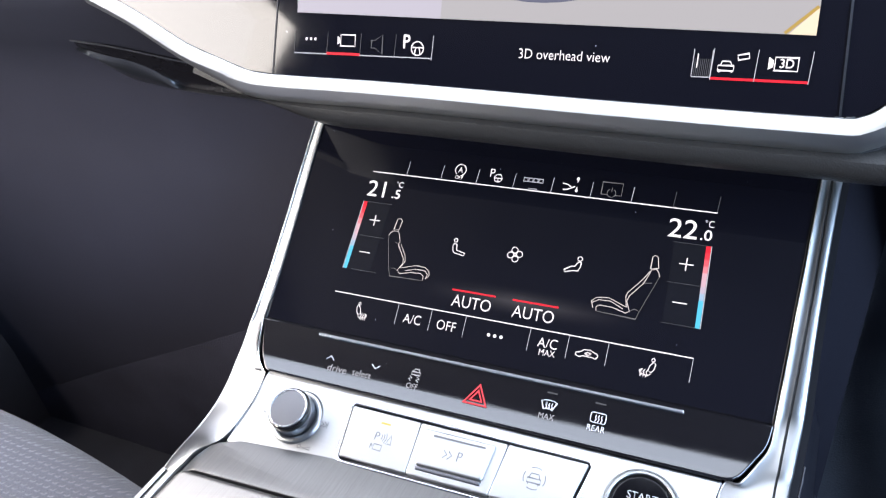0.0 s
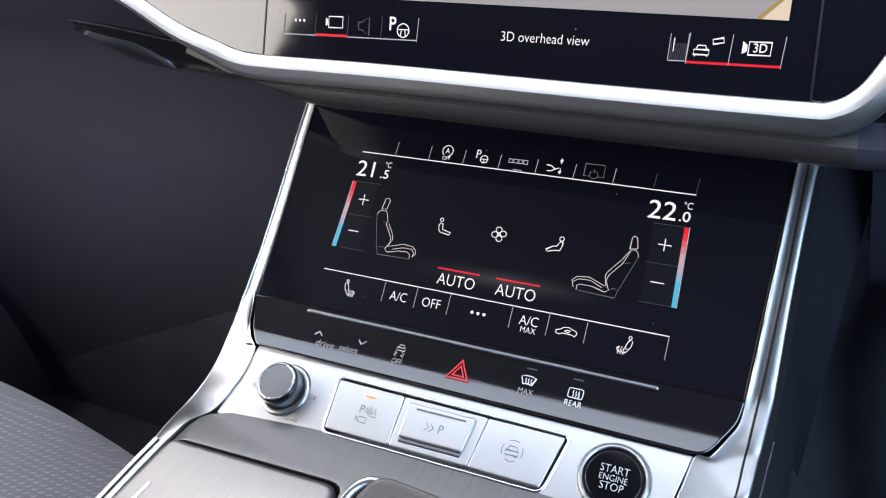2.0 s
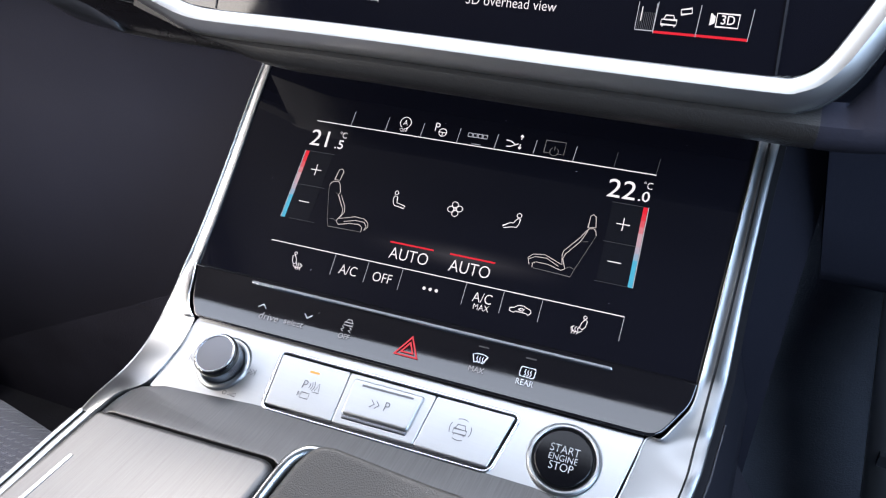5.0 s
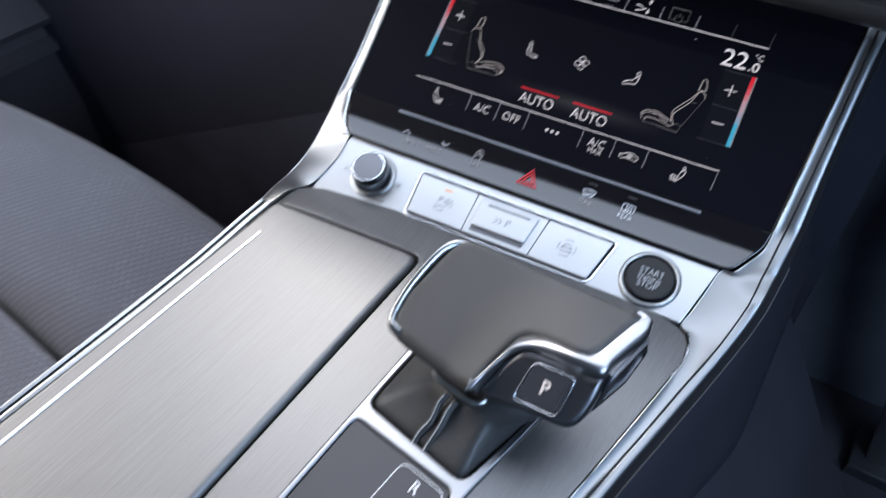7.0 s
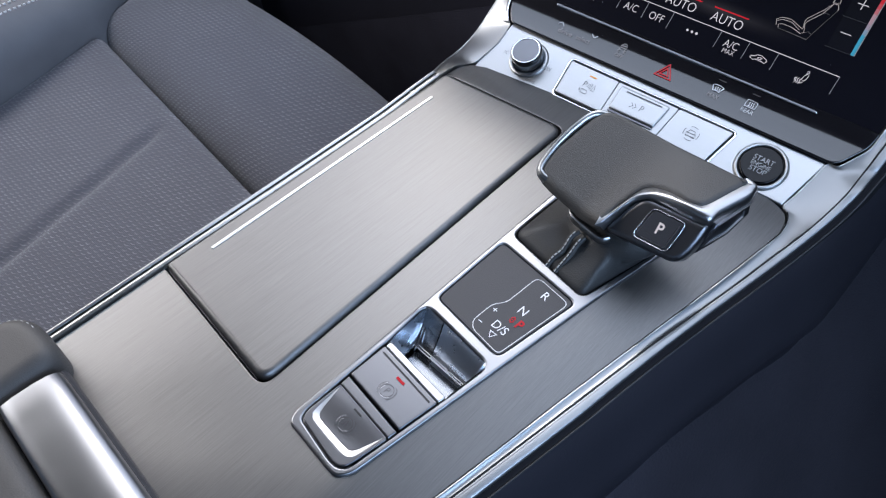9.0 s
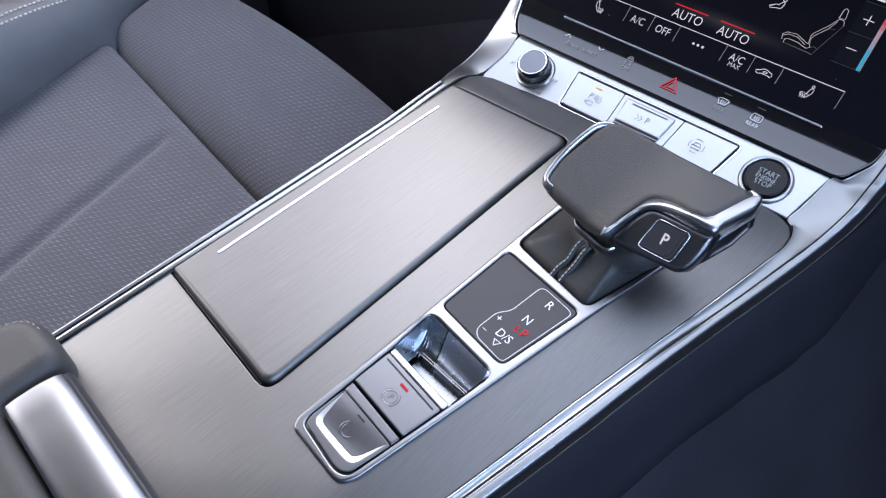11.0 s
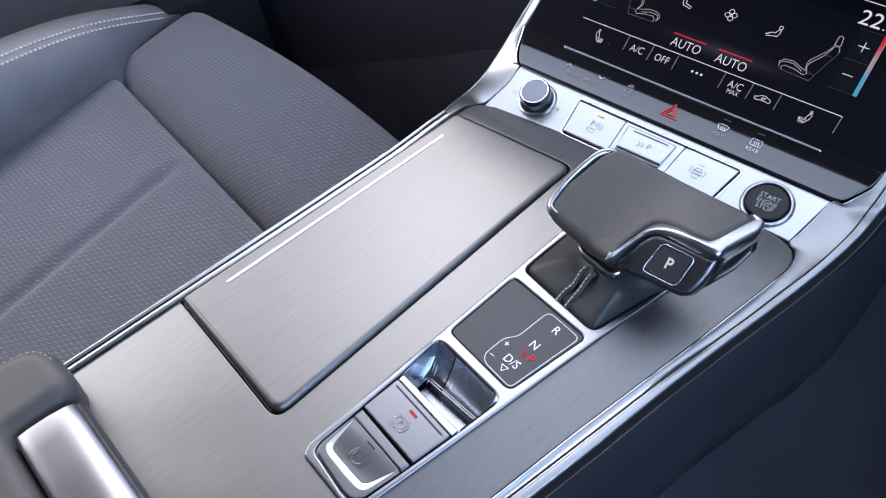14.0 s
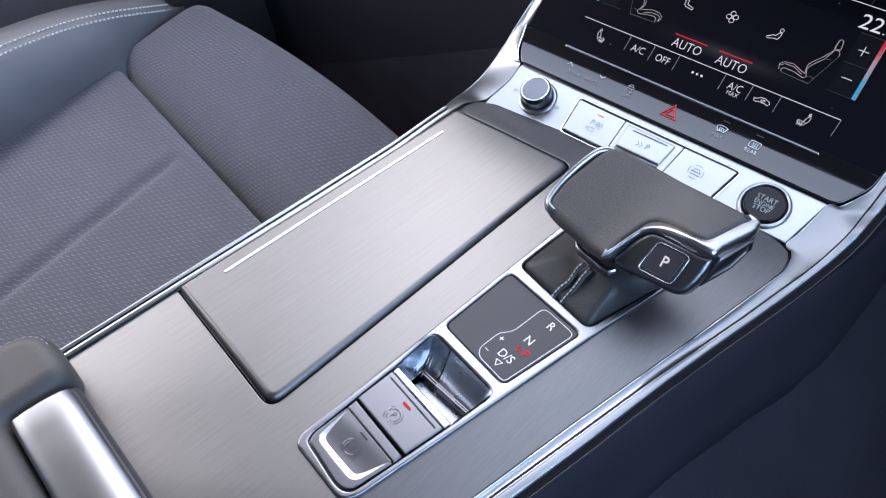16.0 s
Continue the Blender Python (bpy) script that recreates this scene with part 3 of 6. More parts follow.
def deck_shape(p):
    """The deck falls away gently beside the gear frame, and by the volume knob to meet the panel."""
    drop = max(0.0, p.x - (CREASE - 0.02 + 0.12 * p.y))
    roll = 0.30 * max(0.0, -0.1300 - p.x)
    dip = 0.0006 * ease((p.y - 0.152) / 0.024) * ease((0.01 - p.x) / 0.09)
    return (p.x, p.y, p.z - 0.22 * drop * (1 - 0.8 * ease((p.y - 0.02) / 0.175)) - dip - roll)


def console():
    con = thing("center_console", (0.0, 0.0, -0.42), "brushed aluminium centre console with satin rails and a black side", "console")
    left = -0.1345
    front = [(0.1152, 0.1800), (0.1140, 0.1855), (0.1110, 0.1905), (0.1060, 0.1935), (0.1000, 0.1950), (0.0600, 0.1985), (-0.0315, 0.1928), (-0.1200, 0.1790), (-0.1302, 0.1740), (-0.1350, 0.1710), (-0.1378, 0.1630), (-0.1380, 0.1570), (-0.1378, 0.1490), (-0.1360, 0.1150), (-0.1345, 0.0800)]
    outline = [(left, -0.235), (0.0525, -0.235)] + EDGE_R + front
    lid_hole = rounded([(-0.1375, -0.0906), (-0.0290, -0.1011), (-0.0340, 0.1622), (-0.1340, 0.1530)], [0.001, 0.009, 0.009, 0.004])
    lid_hole = [(max(x, left_edge(y) + 0.0006), y) for x, y in lid_hole]
    frame_hole = rounded([(-0.0020, -0.0965), (0.0355, -0.1010), (0.0690, 0.1180), (-0.0010, 0.1260)], 0.006)
    bm = plate_bm(outline, -0.010, 0.0, 0.0008, [lid_hole, frame_hole])
    for k in range(6):
        bmesh.ops.bisect_plane(bm, geom=bm.verts[:] + bm.edges[:] + bm.faces[:], plane_co=(CREASE - 0.02 + 0.006 * k, 0, 0), plane_no=(1, -0.12, 0))
    bmesh.ops.bisect_plane(bm, geom=bm.verts[:] + bm.edges[:] + bm.faces[:], plane_co=(-0.1300, 0, 0), plane_no=(1, 0, 0))
    for k in range(7):
        bmesh.ops.bisect_plane(bm, geom=bm.verts[:] + bm.edges[:] + bm.faces[:], plane_co=(0, 0.152 + 0.004 * k, 0), plane_no=(0, 1, 0))
    for v in bm.verts:
        v.co = deck_shape(v.co)
    part("deck", bm, ALU_DECK, con, smooth=20)
    # storage lid, a little proud of the deck
    lid_line = rounded([(-0.1332, -0.0888), (-0.0298, -0.0990), (-0.0345, 0.1594), (-0.1352, 0.1506)], [0.003, 0.009, 0.009, 0.005], 6)
    lid = plate("storage_lid", con, ALU_DECK, lid_line, -0.012, 0.0032, 0.0034, label="closed brushed aluminium storage lid", seg=5)
    # its near edge is cut square, with a much smaller round than the sides
    for v in lid.data.vertices:
        p = v.co
        edge = -0.0888 - 0.0986 * (p.x + 0.1332)
        d = p.y - edge
        if d < 0.0040:
            w = ease((-0.042 - p.x) / 0.02)
            p.y += w * (edge - 0.0006 + 0.70 * max(d, 0.0) - p.y)
    strip = rounded([(-0.1236, -0.0645), (-0.1213, -0.0645), (-0.1215, 0.1235), (-0.1238, 0.1235)], 0.0012)
    plate("trim_strip", lid, BEZEL, strip, 0.0028, 0.0037, 0.0004, label="thin polished strip")
    plate("lid_well", con, DARK, lid_hole, -0.030, -0.011)
    near = smooth_path([(-0.1335, -0.0893, -0.0030), (-0.1000, -0.0926, -0.0030), (-0.0600, -0.0966, -0.0030), (-0.0360, -0.0990, -0.0030)])
    part("gap_line", sweep_bm(near, [(-0.0003, -0.001), (0.0003, -0.001), (0.0003, 0.0003), (-0.0003, 0.0003)]), GUNMETAL, con, "thin metal line in the gap")
    # rails along the left edge
    y_left = steps(-0.24, 0.148, 20)
    for name, a, b, drop, crown, mat in (("left_rail", 0.0, 0.0040, 0.010, 0.0008, SATIN), ("left_groove", 0.0040, 0.0050, 0.012, 0.0, DARK), ("left_outer_rail", 0.0050, 0.0082, 0.014, 0.0010, SATIN)):
        low = 0.002 if mat is DARK else 0
        ins = [(left_edge(y) - 0.0004 - a, y, 0.0004 - low) for y in y_left]
        out = [(left_edge(y) - 0.0004 - b, y, -low) for y in y_left]
        part(name, between_bm(ins, out, drop, crown), mat, con)
    rings = [[Vector((left - 0.0070, y, -0.006)), Vector((left - 0.0110, y, -0.05)), Vector((left - 0.014, y, -0.42)), Vector((left + 0.03, y, -0.42)), Vector((left + 0.03, y, -0.03))] for y in (-0.5, 0.14, 0.36)]
    part("left_side_panel", loft_bm(rings), SIDE, con)
    # the side towards the driver, with a soft crease
    rings, low = [], []
    for p in smooth_path([(0.040, -0.60, 0), (0.0685, -0.205, 0), (0.0765, -0.140, 0), (0.0890, -0.0567, 0), (0.0980, 0.0, 0), (0.1055, 0.040, 0), (0.1120, 0.0856, 0), (0.1215, 0.132, 0), (0.1270, 0.165, 0), (0.1350, 0.20, 0), (0.1385, 0.24, 0), (0.1390, 0.40, 0)], 4):
        x, y = p.x, p.y
        w = 0.012 * math.sin(14 * y + 0.5)
        rings.append([Vector((x, y, -0.0175 + 0.05 * max(0, y - 0.18))), Vector((x + 0.0025, y, -0.0200 + 0.05 * max(0, y - 0.18))), Vector((x + 0.008, y, -0.050)), Vector((x + 0.018, y, -0.085 + w)), Vector((x + 0.022, y, -0.097 + w)), Vector((x + 0.016, y, -0.112 + w)), Vector((x + 0.016, y, -0.140 + w)), Vector((x - 0.05, y, -0.150)), Vector((x - 0.05, y, -0.045))])
        low.append([Vector((x + 0.014, y, -0.130 + w)), Vector((x + 0.020, y, -0.143 + w)), Vector((x + 0.050, y, -0.195)), Vector((x + 0.110, y, -0.300)), Vector((x + 0.20, y, -0.42)), Vector((x - 0.05, y, -0.42)), Vector((x - 0.05, y, -0.152))])
    part("right_side_panel", loft_bm(rings), SIDE, con, smooth=60)
    part("side_carpet", loft_bm(low), TUNNEL, con, "dark carpet on the lower console side", smooth=60)
    gear_frame(con)
    return con


def gear_frame(con):
    line = rounded([(-0.0058, -0.0990), (-0.0030, -0.1040), (0.0290, -0.1072), (0.0350, -0.1070), (0.0394, -0.1005), (0.0640, 0.0580), (0.0750, 0.1190), (-0.0024, 0.1300)], [0.004, 0.005, 0.006, 0.006, 0.005, 0.01, 0.004, 0.004])
    boot_hole = rounded([(0.0006, 0.0642), (0.0580, 0.0545), (0.0715, 0.1130), (0.0020, 0.1240)], 0.005)
    plate_hole = rounded([(-0.0010, 0.0004), (0.0483, -0.0064), (0.0576, 0.0486), (-0.0002, 0.0558)], 0.0042)
    pit = rounded([(-0.0020, -0.0938), (-0.0002, -0.0988), (0.0262, -0.1036), (0.0314, -0.1036), (0.0354, -0.1010), (0.0364, -0.0976), (0.0450, -0.0415), (0.0486, -0.0132), (-0.0022, -0.0070), (-0.0010, -0.0372)], [0.003, 0.004, 0.004, 0.003, 0.003, 0.004, 0.002, 0.0065, 0.0065, 0.002])
    plate("gear_surround", con, SURROUND, line, -0.002, 0.0016, 0.0012, [boot_hole, plate_hole, pit], label="satin chrome surround of the gear selector")
    plate("pit_floor", con, DARK, [(-0.010, -0.105), (0.042, -0.105), (0.076, 0.128), (-0.004, 0.128)], -0.0260, -0.0245)
    # shift pattern plate
    pl = plate("shift_pattern_plate", con, MATT, shrunk(plate_hole, 0.0003), -0.004, 0.0008, 0.0004, label="matt black plate with the shift pattern")
    lane = rounded([(0.0312, 0.0492), (0.0553, 0.0458), (0.0471, -0.0048), (0.0268, -0.0018), (0.0232, 0.0025), (0.0242, 0.0175), (0.0292, 0.0240)], [0.0045, 0.004, 0.003, 0.003, 0.003, 0.003, 0.003])
    drawn("shift_lane", pl, PRINT_LANE, [lane + [lane[0]]], 0.0005, DECK_F, h=0.0010)
    for text, x, y, size in (("R", 0.0425, 0.0411, 0.0080), ("N", 0.0398, 0.0250, 0.0080), ("D/S", 0.0373, 0.0083, 0.0077), ("+", 0.0278, 0.0154, 0.0065), ("\u2013", 0.0267, 0.0049, 0.006)):
        lettering("letter", pl, PRINT_PALE, text, size, x, y, DECK_F, turn=-4, h=0.0011, bold=0.00008)
    lettering("lit_letter", pl, LED_RED, "P", 0.0080, 0.0440, 0.0166, DECK_F, turn=-4, h=0.0011, bold=0.0003, label="lit red letter")
    drawn("lit_arrows", pl, LED_RED, [[(-0.0013, 0.0006), (0, 0.0021), (0.0013, 0.0006)], [(-0.0013, -0.0006), (0, -0.0021), (0.0013, -0.0006)], [(-0.0010, 0), (0.0010, 0)]], 0.0006, DECK_F, (0.0391, 0.0170), h=0.0011)
    drawn("gate_arrow", pl, PRINT_PALE, [[(-0.0022, 0.0016), (0.0022, 0.0016), (0, -0.0020), (-0.0022, 0.0016)]], 0.00045, DECK_F, (0.0368, 0.0022), h=0.0010)
    # finger tray: a polished hollow that runs down to a dark slot before the parking brake switch
    fl, fr, bl, br = Vector((-0.0014, -0.0078)), Vector((0.0480, -0.0138)), Vector((0.0034, -0.0240)), Vector((0.0446, -0.0254))

    def hollow(u, t):
        q = fl.lerp(fr, u).lerp(bl.lerp(br, u), t)
        fall = -0.0152 * math.sin(math.pi / 2 * min(1.0, t * 1.02)) ** 1.15
        rise = 0.0065 * max(0.0, 1 - (1 - u) / 0.10) ** 2 * math.sin(math.pi * t)
        return Vector((q.x, q.y, 0.0010 + fall + rise))
    rows = (0.0, 0.03, 0.08, 0.15, 0.24, 0.35, 0.48, 0.62, 0.76, 0.88, 1.0)
    us = steps(0.0, 0.282, 8)
    tray = part("finger_tray", loft_bm([[hollow(u, t) for t in rows] + [Vector((hollow(u, 1.0).x, hollow(u, 1.0).y, -0.0220)), Vector((fl.lerp(fr, u).x, fl.lerp(fr, u).y, -0.0220))] for u in steps(0.300, 1.0, 24)]), POLISHED, con, "polished blue-grey finger hollow", smooth=50)
    part("hollow_end", loft_bm([[hollow(u, t) for t in rows] + [Vector((hollow(u, 1.0).x, hollow(u, 1.0).y, -0.0220)), Vector((fl.lerp(fr, u).x, fl.lerp(fr, u).y, -0.0220))] for u in us]), HOLLOW, tray, "darker end of the hollow", smooth=50)
    for k, lift in ((0.90, 0.0002), (1.0, 0.0002)):
        part("hollow_edge", sweep_bm([hollow(u, k) + Vector((0, -0.0002, lift)) for u in steps(0.04, 0.985, 24)], [(-0.0002, -0.0002), (0.0002, -0.0002), (0.0002, 0.0002), (-0.0002, 0.0002)]), GREY_METAL, tray, "bright lower edge")
    wall = [Vector(p) for p in ((-0.0014, -0.0080, 0.0010), (-0.0006, -0.0372, 0.0010), (0.0026, -0.0352, -0.0180), (0.0032, -0.0262, -0.0165), (0.0034, -0.0242, -0.0142), (0.0022, -0.0190, -0.0118), (0.0008, -0.0130, -0.0070), (-0.0004, -0.0098, -0.0030))]
    bm = bmesh.new()
    bm.faces.new([bm.verts.new(p) for p in wall])
    bmesh.ops.triangulate(bm, faces=bm.faces[:])
    part("hollow_side", bm, POLISHED, tray, smooth=5)
    # two thin chrome strips stand in for the glints along the corner
    for off in (0.0, 0.0020):
        corner = [p + Vector((off + 0.0003, 0, 0.0006)) for p in (wall[0], wall[7], wall[6], wall[5], wall[4], wall[3])]
        part("corner_glint", sweep_bm(smooth_path(corner, 4), [(-0.0004, -0.0003), (0.0004, -0.0003), (0.0004, 0.0003), (-0.0004, 0.0003)]), CHROME, tray, "chrome strip standing for a corner glint")
    bm = bmesh.new()
    bm.faces.new([bm.verts.new(Vector(p)) for p in ((0.0478, -0.0136, 0.0010), (0.0447, -0.0254, -0.0142), (0.0440, -0.0385, -0.0180), (0.0446, -0.0412, 0.0010))])
    part("hollow_side", bm, POLISHED, tray, smooth=5)
    plate("slot_floor", tray, HOLLOW, [(0.004, -0.0385), (0.0440, -0.0425), (0.0450, -0.0245), (0.004, -0.0225)], -0.0225, -0.0205, 0.0004, label="dark polished floor of the slot")
    # parking brake and hold buttons
    b1 = rounded([(-0.0006, -0.0655), (0.0400, -0.0705), (0.0438, -0.0471), (0.0002, -0.0416)], 0.0012)
    p = plate("parking_brake_button", con, SWITCH_METAL, b1, -0.010, 0.0022, 0.0008, label="grey metal parking brake switch")
    plate("switch_lip", p, LIP_METAL, rounded([(0.0003, -0.0413), (0.0436, -0.0467), (0.0443, -0.0418), (-0.0002, -0.0372)], 0.001), -0.010, 0.0012, 0.0008, label="polished lip")

    def engraved(name, owner, x, y, h):
        drawn(name + "_symbol", owner, ETCHED, [ring_line(0, 0, 0.0036), arc(0, 0, 0.0050, 125, 235, 8), arc(0, 0, 0.0050, -55, 55, 8)], 0.00034, DECK_F, (x, y), h=h)
        # pale half arcs paint the light an engraved edge would catch
        drawn(name + "_edge", owner, ETCH_HIGHLIGHT, [arc(0, 0, 0.0036, 150, 330, 10), arc(0, 0, 0.0050, 130, 230, 8)], 0.0002, DECK_F, (x + 0.0003, y - 0.0003), h=h)
    engraved("brake", p, 0.0204, -0.0596, 0.0024)
    lettering("brake_letter", p, ETCHED, "P", 0.0052, 0.0204, -0.0596, DECK_F, turn=-6, h=0.0024)
    flat("indicator", p, LED_RED, rounded([(0.0186, -0.0515), (0.0243, -0.0522), (0.0244, -0.0507), (0.0187, -0.0500)], 0.0004), DECK_F, 0.0025, "lit red indicator")
    flat("switch_ridge", p, DARK, [(0.0027, -0.0455), (0.0408, -0.0504), (0.0409, -0.0495), (0.0027, -0.0446)], DECK_F, 0.0024)
    b2 = rounded([(-0.0012, -0.0936), (0.0006, -0.0983), (0.0266, -0.1031), (0.0312, -0.1030), (0.0346, -0.1004), (0.0357, -0.0966), (0.0392, -0.0779), (-0.0002, -0.0731)], [0.003, 0.003, 0.003, 0.002, 0.002, 0.003, 0.0008, 0.0008])
    rim = [(0.0010, -0.0745), (0.0011, -0.0863), (0.0019, -0.0925), (0.0047, -0.0948), (0.0127, -0.0960), (0.0258, -0.0972), (0.0306, -0.0969), (0.0332, -0.0950), (0.0346, -0.0915), (0.0373, -0.0785)]
    inner = [(0.0012, -0.0745), (0.0030, -0.0865), (0.0042, -0.0904), (0.0066, -0.0922), (0.0150, -0.0932), (0.0268, -0.0940), (0.0300, -0.0935), (0.0319, -0.0912), (0.0333, -0.0880), (0.0372, -0.0785)]
    ends = [(0.0376, -0.0781), (0.0010, -0.0738)]

    def sunk(y, z=0.0019):
        return z - 0.0009 * ease((-0.076 - y) / 0.016)
    a = plate("hold_button", con, SWITCH_METAL, b2, -0.010, 0.0020, 0.0006, [rounded(rim + ends, 0.0004, 3)], label="grey metal hold switch with a polished chamfer")
    rows = [smooth_path([Vector((x, y, 0.0019)) for x, y in rim], 6), smooth_path([Vector((x, y, sunk(y))) for x, y in inner], 6)]
    part("polished_rim", loft_bm([[p_, q_, q_ - Vector((0, 0, 0.002)), p_ - Vector((0, 0, 0.002))] for p_, q_ in zip(*rows)]), BEZEL, a, "polished chamfer", smooth=60)
    part("switch_pad", bent_plate_bm(rounded(inner + ends, 0.0004, 3), -0.004, 0.0, 0.0002, lambda v: (v.x, v.y, v.z + sunk(v.y)), (), steps(-0.092, -0.076, 8)), SWITCH_METAL, a)
    plate("front_bar", a, SWITCH_METAL, rounded([(-0.0002, -0.0728), (0.0393, -0.0775), (0.0400, -0.0718), (-0.0004, -0.0666)], 0.0010), -0.010, 0.0021, 0.0010)
    engraved("hold", a, 0.0182, -0.0858, 0.0018)
    lettering("hold_letter", a, ETCHED, "A", 0.0052, 0.0182, -0.0858, DECK_F, turn=-6, h=0.0018)
    flat("hold_dash", a, DARK, [(0.0156, -0.0780), (0.0213, -0.0786), (0.0213, -0.0776), (0.0156, -0.0770)], DECK_F, 0.0022)


# ---- the gear selector ----
def pad_top(x, y):
    """The grip's twisted upper face: flat by the thumb end, falling to the rear at the other."""
    return 0.0575 - 0.44 * (1 - ease((x - 0.03) / 0.055)) * (0.135 - y)


def selector():
    sel = thing("gear_selector", (0.035, 0.09, 0.0), "black leather gear selector with satin chrome edges, in park", "gear selector")
    hole = rounded([(0.0008, 0.0656), (0.0570, 0.0552), (0.0708, 0.1128), (0.0026, 0.1234)], 0.005, 5)
    dense = []
    for (x0, y0), (x1, y1) in zip(hole, hole[1:] + hole[:1]):
        n = max(1, int(math.hypot(x1 - x0, y1 - y0) / 0.003))
        dense += [(x0 + (x1 - x0) * k / n, y0 + (y1 - y0) * k / n) for k in range(n)]
    top = Vector((0.050, 0.102))
    rings = []
    for t, z in ((0.0, -0.004), (0.0, 0.0005), (0.04, 0.0034), (0.10, 0.0058), (0.18, 0.0084), (0.28, 0.0108), (0.37, 0.0136), (0.45, 0.0162), (0.58, 0.0200), (0.66, 0.0240), (0.68, 0.0280)):
        ring = []
        for x, y in dense:
            a = math.atan2(y - top.y, x - top.x)
            round_ = top + Vector((0.026 * math.cos(a), 0.022 * math.sin(a)))
            s = ease(t / 0.45)
            q = Vector((x, y)).lerp(top, t * (1 - s)).lerp(round_.lerp(top, max(0.0, (t - 0.45) * 1.1)), s)
            fold = 0.0004 * math.sin(5 * a + 7 * t) + 0.00025 * math.sin(11 * a - 12 * t + 1)
            ring.append(Vector((q.x, q.y, z + fold * math.sin(math.pi * min(1, t * 1.4)))))
        rings.append(ring)
    boot = part("boot", loft_bm(rings), BOOT, sel, "creased black leather boot", smooth=60)
    # two rows of stitching down the rear of the boot
    rows = ([(0.0293, 0.0588, 0.0008), (0.0299, 0.0623, 0.0040), (0.0309, 0.0654, 0.0067), (0.0324, 0.0683, 0.0088), (0.0325, 0.0721, 0.0117), (0.0323, 0.0764, 0.0147), (0.0339, 0.0805, 0.0174)],
            [(0.0356, 0.0588, 0.0008), (0.0361, 0.0618, 0.0034), (0.0371, 0.0660, 0.0072), (0.0376, 0.0703, 0.0104), (0.0377, 0.0750, 0.0138), (0.0388, 0.0792, 0.0166)])
    for row in rows:
        fine = smooth_path(row, 6)
        part("seam", sweep_bm(fine, [(-0.0018, -0.0014), (0.0018, -0.0014), (0.0012, 0.0003), (0.0005, 0.0006), (-0.0005, 0.0006), (-0.0012, 0.0003)]), BOOT, boot, smooth=60)
        bm = bmesh.new()
        fine = smooth_path(row, 24)
        run, start = 0.0, fine[0]
        for a, b in zip(fine, fine[1:]):
            run += (b - a).length
            if run > 0.0026:
                up = Vector((0, -0.0005, 0.0008))
                sweep_bm([start + up, start.lerp(b, 0.30) + up * 1.3, start.lerp(b, 0.62) + up], [(-0.00026, -0.0003), (0.00026, -0.0003), (0.00026, 0.0004), (-0.00026, 0.0004)], bm=bm)
                run, start = 0.0, b
        part("stitching", bm, GREY_THREAD, boot, "row of grey stitches")
    part("neck", loft_bm([[Vector((x, y, z)) for x, y in rounded([(0.026 - e, 0.088 - e), (0.064 + e, 0.086 - e), (0.068 + e, 0.118), (0.026 - e, 0.122)], 0.006)] for z, e in ((0.010, -0.004), (0.016, 0.0), (0.030, 0.0))]), GUNMETAL, sel)
    bow = smooth_path([(0.0225, 0.1000, 0.0270), (0.0232, 0.0890, 0.0235), (0.0262, 0.0832, 0.0215), (0.0370, 0.0812, 0.0208), (0.0480, 0.0800, 0.0205), (0.0520, 0.0835, 0.0215)])
    part("neck_collar", sweep_bm(bow, [(-0.0010, -0.0024), (0.0010, -0.0024), (0.0014, -0.0012), (0.0014, 0.0018), (0.0008, 0.0026), (-0.0010, 0.0026)]), SATIN, sel, "satin metal collar")

    def twist(p):
        return (p.x, p.y, p.z + pad_top(p.x, p.y))
    upper = [(0.0938, 0.1372), (0.0973, 0.1366), (0.0968, 0.1344), (0.095, 0.1281), (0.0928, 0.1199), (0.0912, 0.1139), (0.0896, 0.1081), (0.0872, 0.1042), (0.0812, 0.1028), (0.0707, 0.1043), (0.0637, 0.1054), (0.0577, 0.1046), (0.0542, 0.1014), (0.0517, 0.0934), (0.0491, 0.0863), (0.0475, 0.077)]
    pad = [(0.0074, 0.1343), (0.0142, 0.1367), (0.0529, 0.1360)] + upper + [(0.0308, 0.0807), (0.0106, 0.0835), (0.0009, 0.0858), (-0.0023, 0.0896), (-0.0029, 0.1024), (0.0036, 0.1274)]
    line = rounded(pad, 0.003, 4)
    bm = bent_plate_bm(line, -0.0062, 0.0, 0.0034, twist, steps(0.002, 0.094, 22), steps(0.078, 0.134, 14), seg=5)
    part("leather_pad", bm, LEATHER, sel, "grained black leather pad", smooth=50)
    # satin edge down the far end
    edge = smooth_path([(0.0105, 0.1346, 0.0522), (0.0052, 0.1322, 0.0528), (0.0006, 0.1251, 0.0508), (-0.0034, 0.1069, 0.0427), (-0.0032, 0.0913, 0.0357), (0.0004, 0.0872, 0.0336), (0.0060, 0.0875, 0.0322)])
    prof = [(0.0022 * math.cos(radians(a)), 0.0034 * math.sin(radians(a))) for a in range(0, 360, 30)]
    part("end_edge", sweep_bm(edge, prof), SATIN, sel, "satin chrome edge", smooth=60)
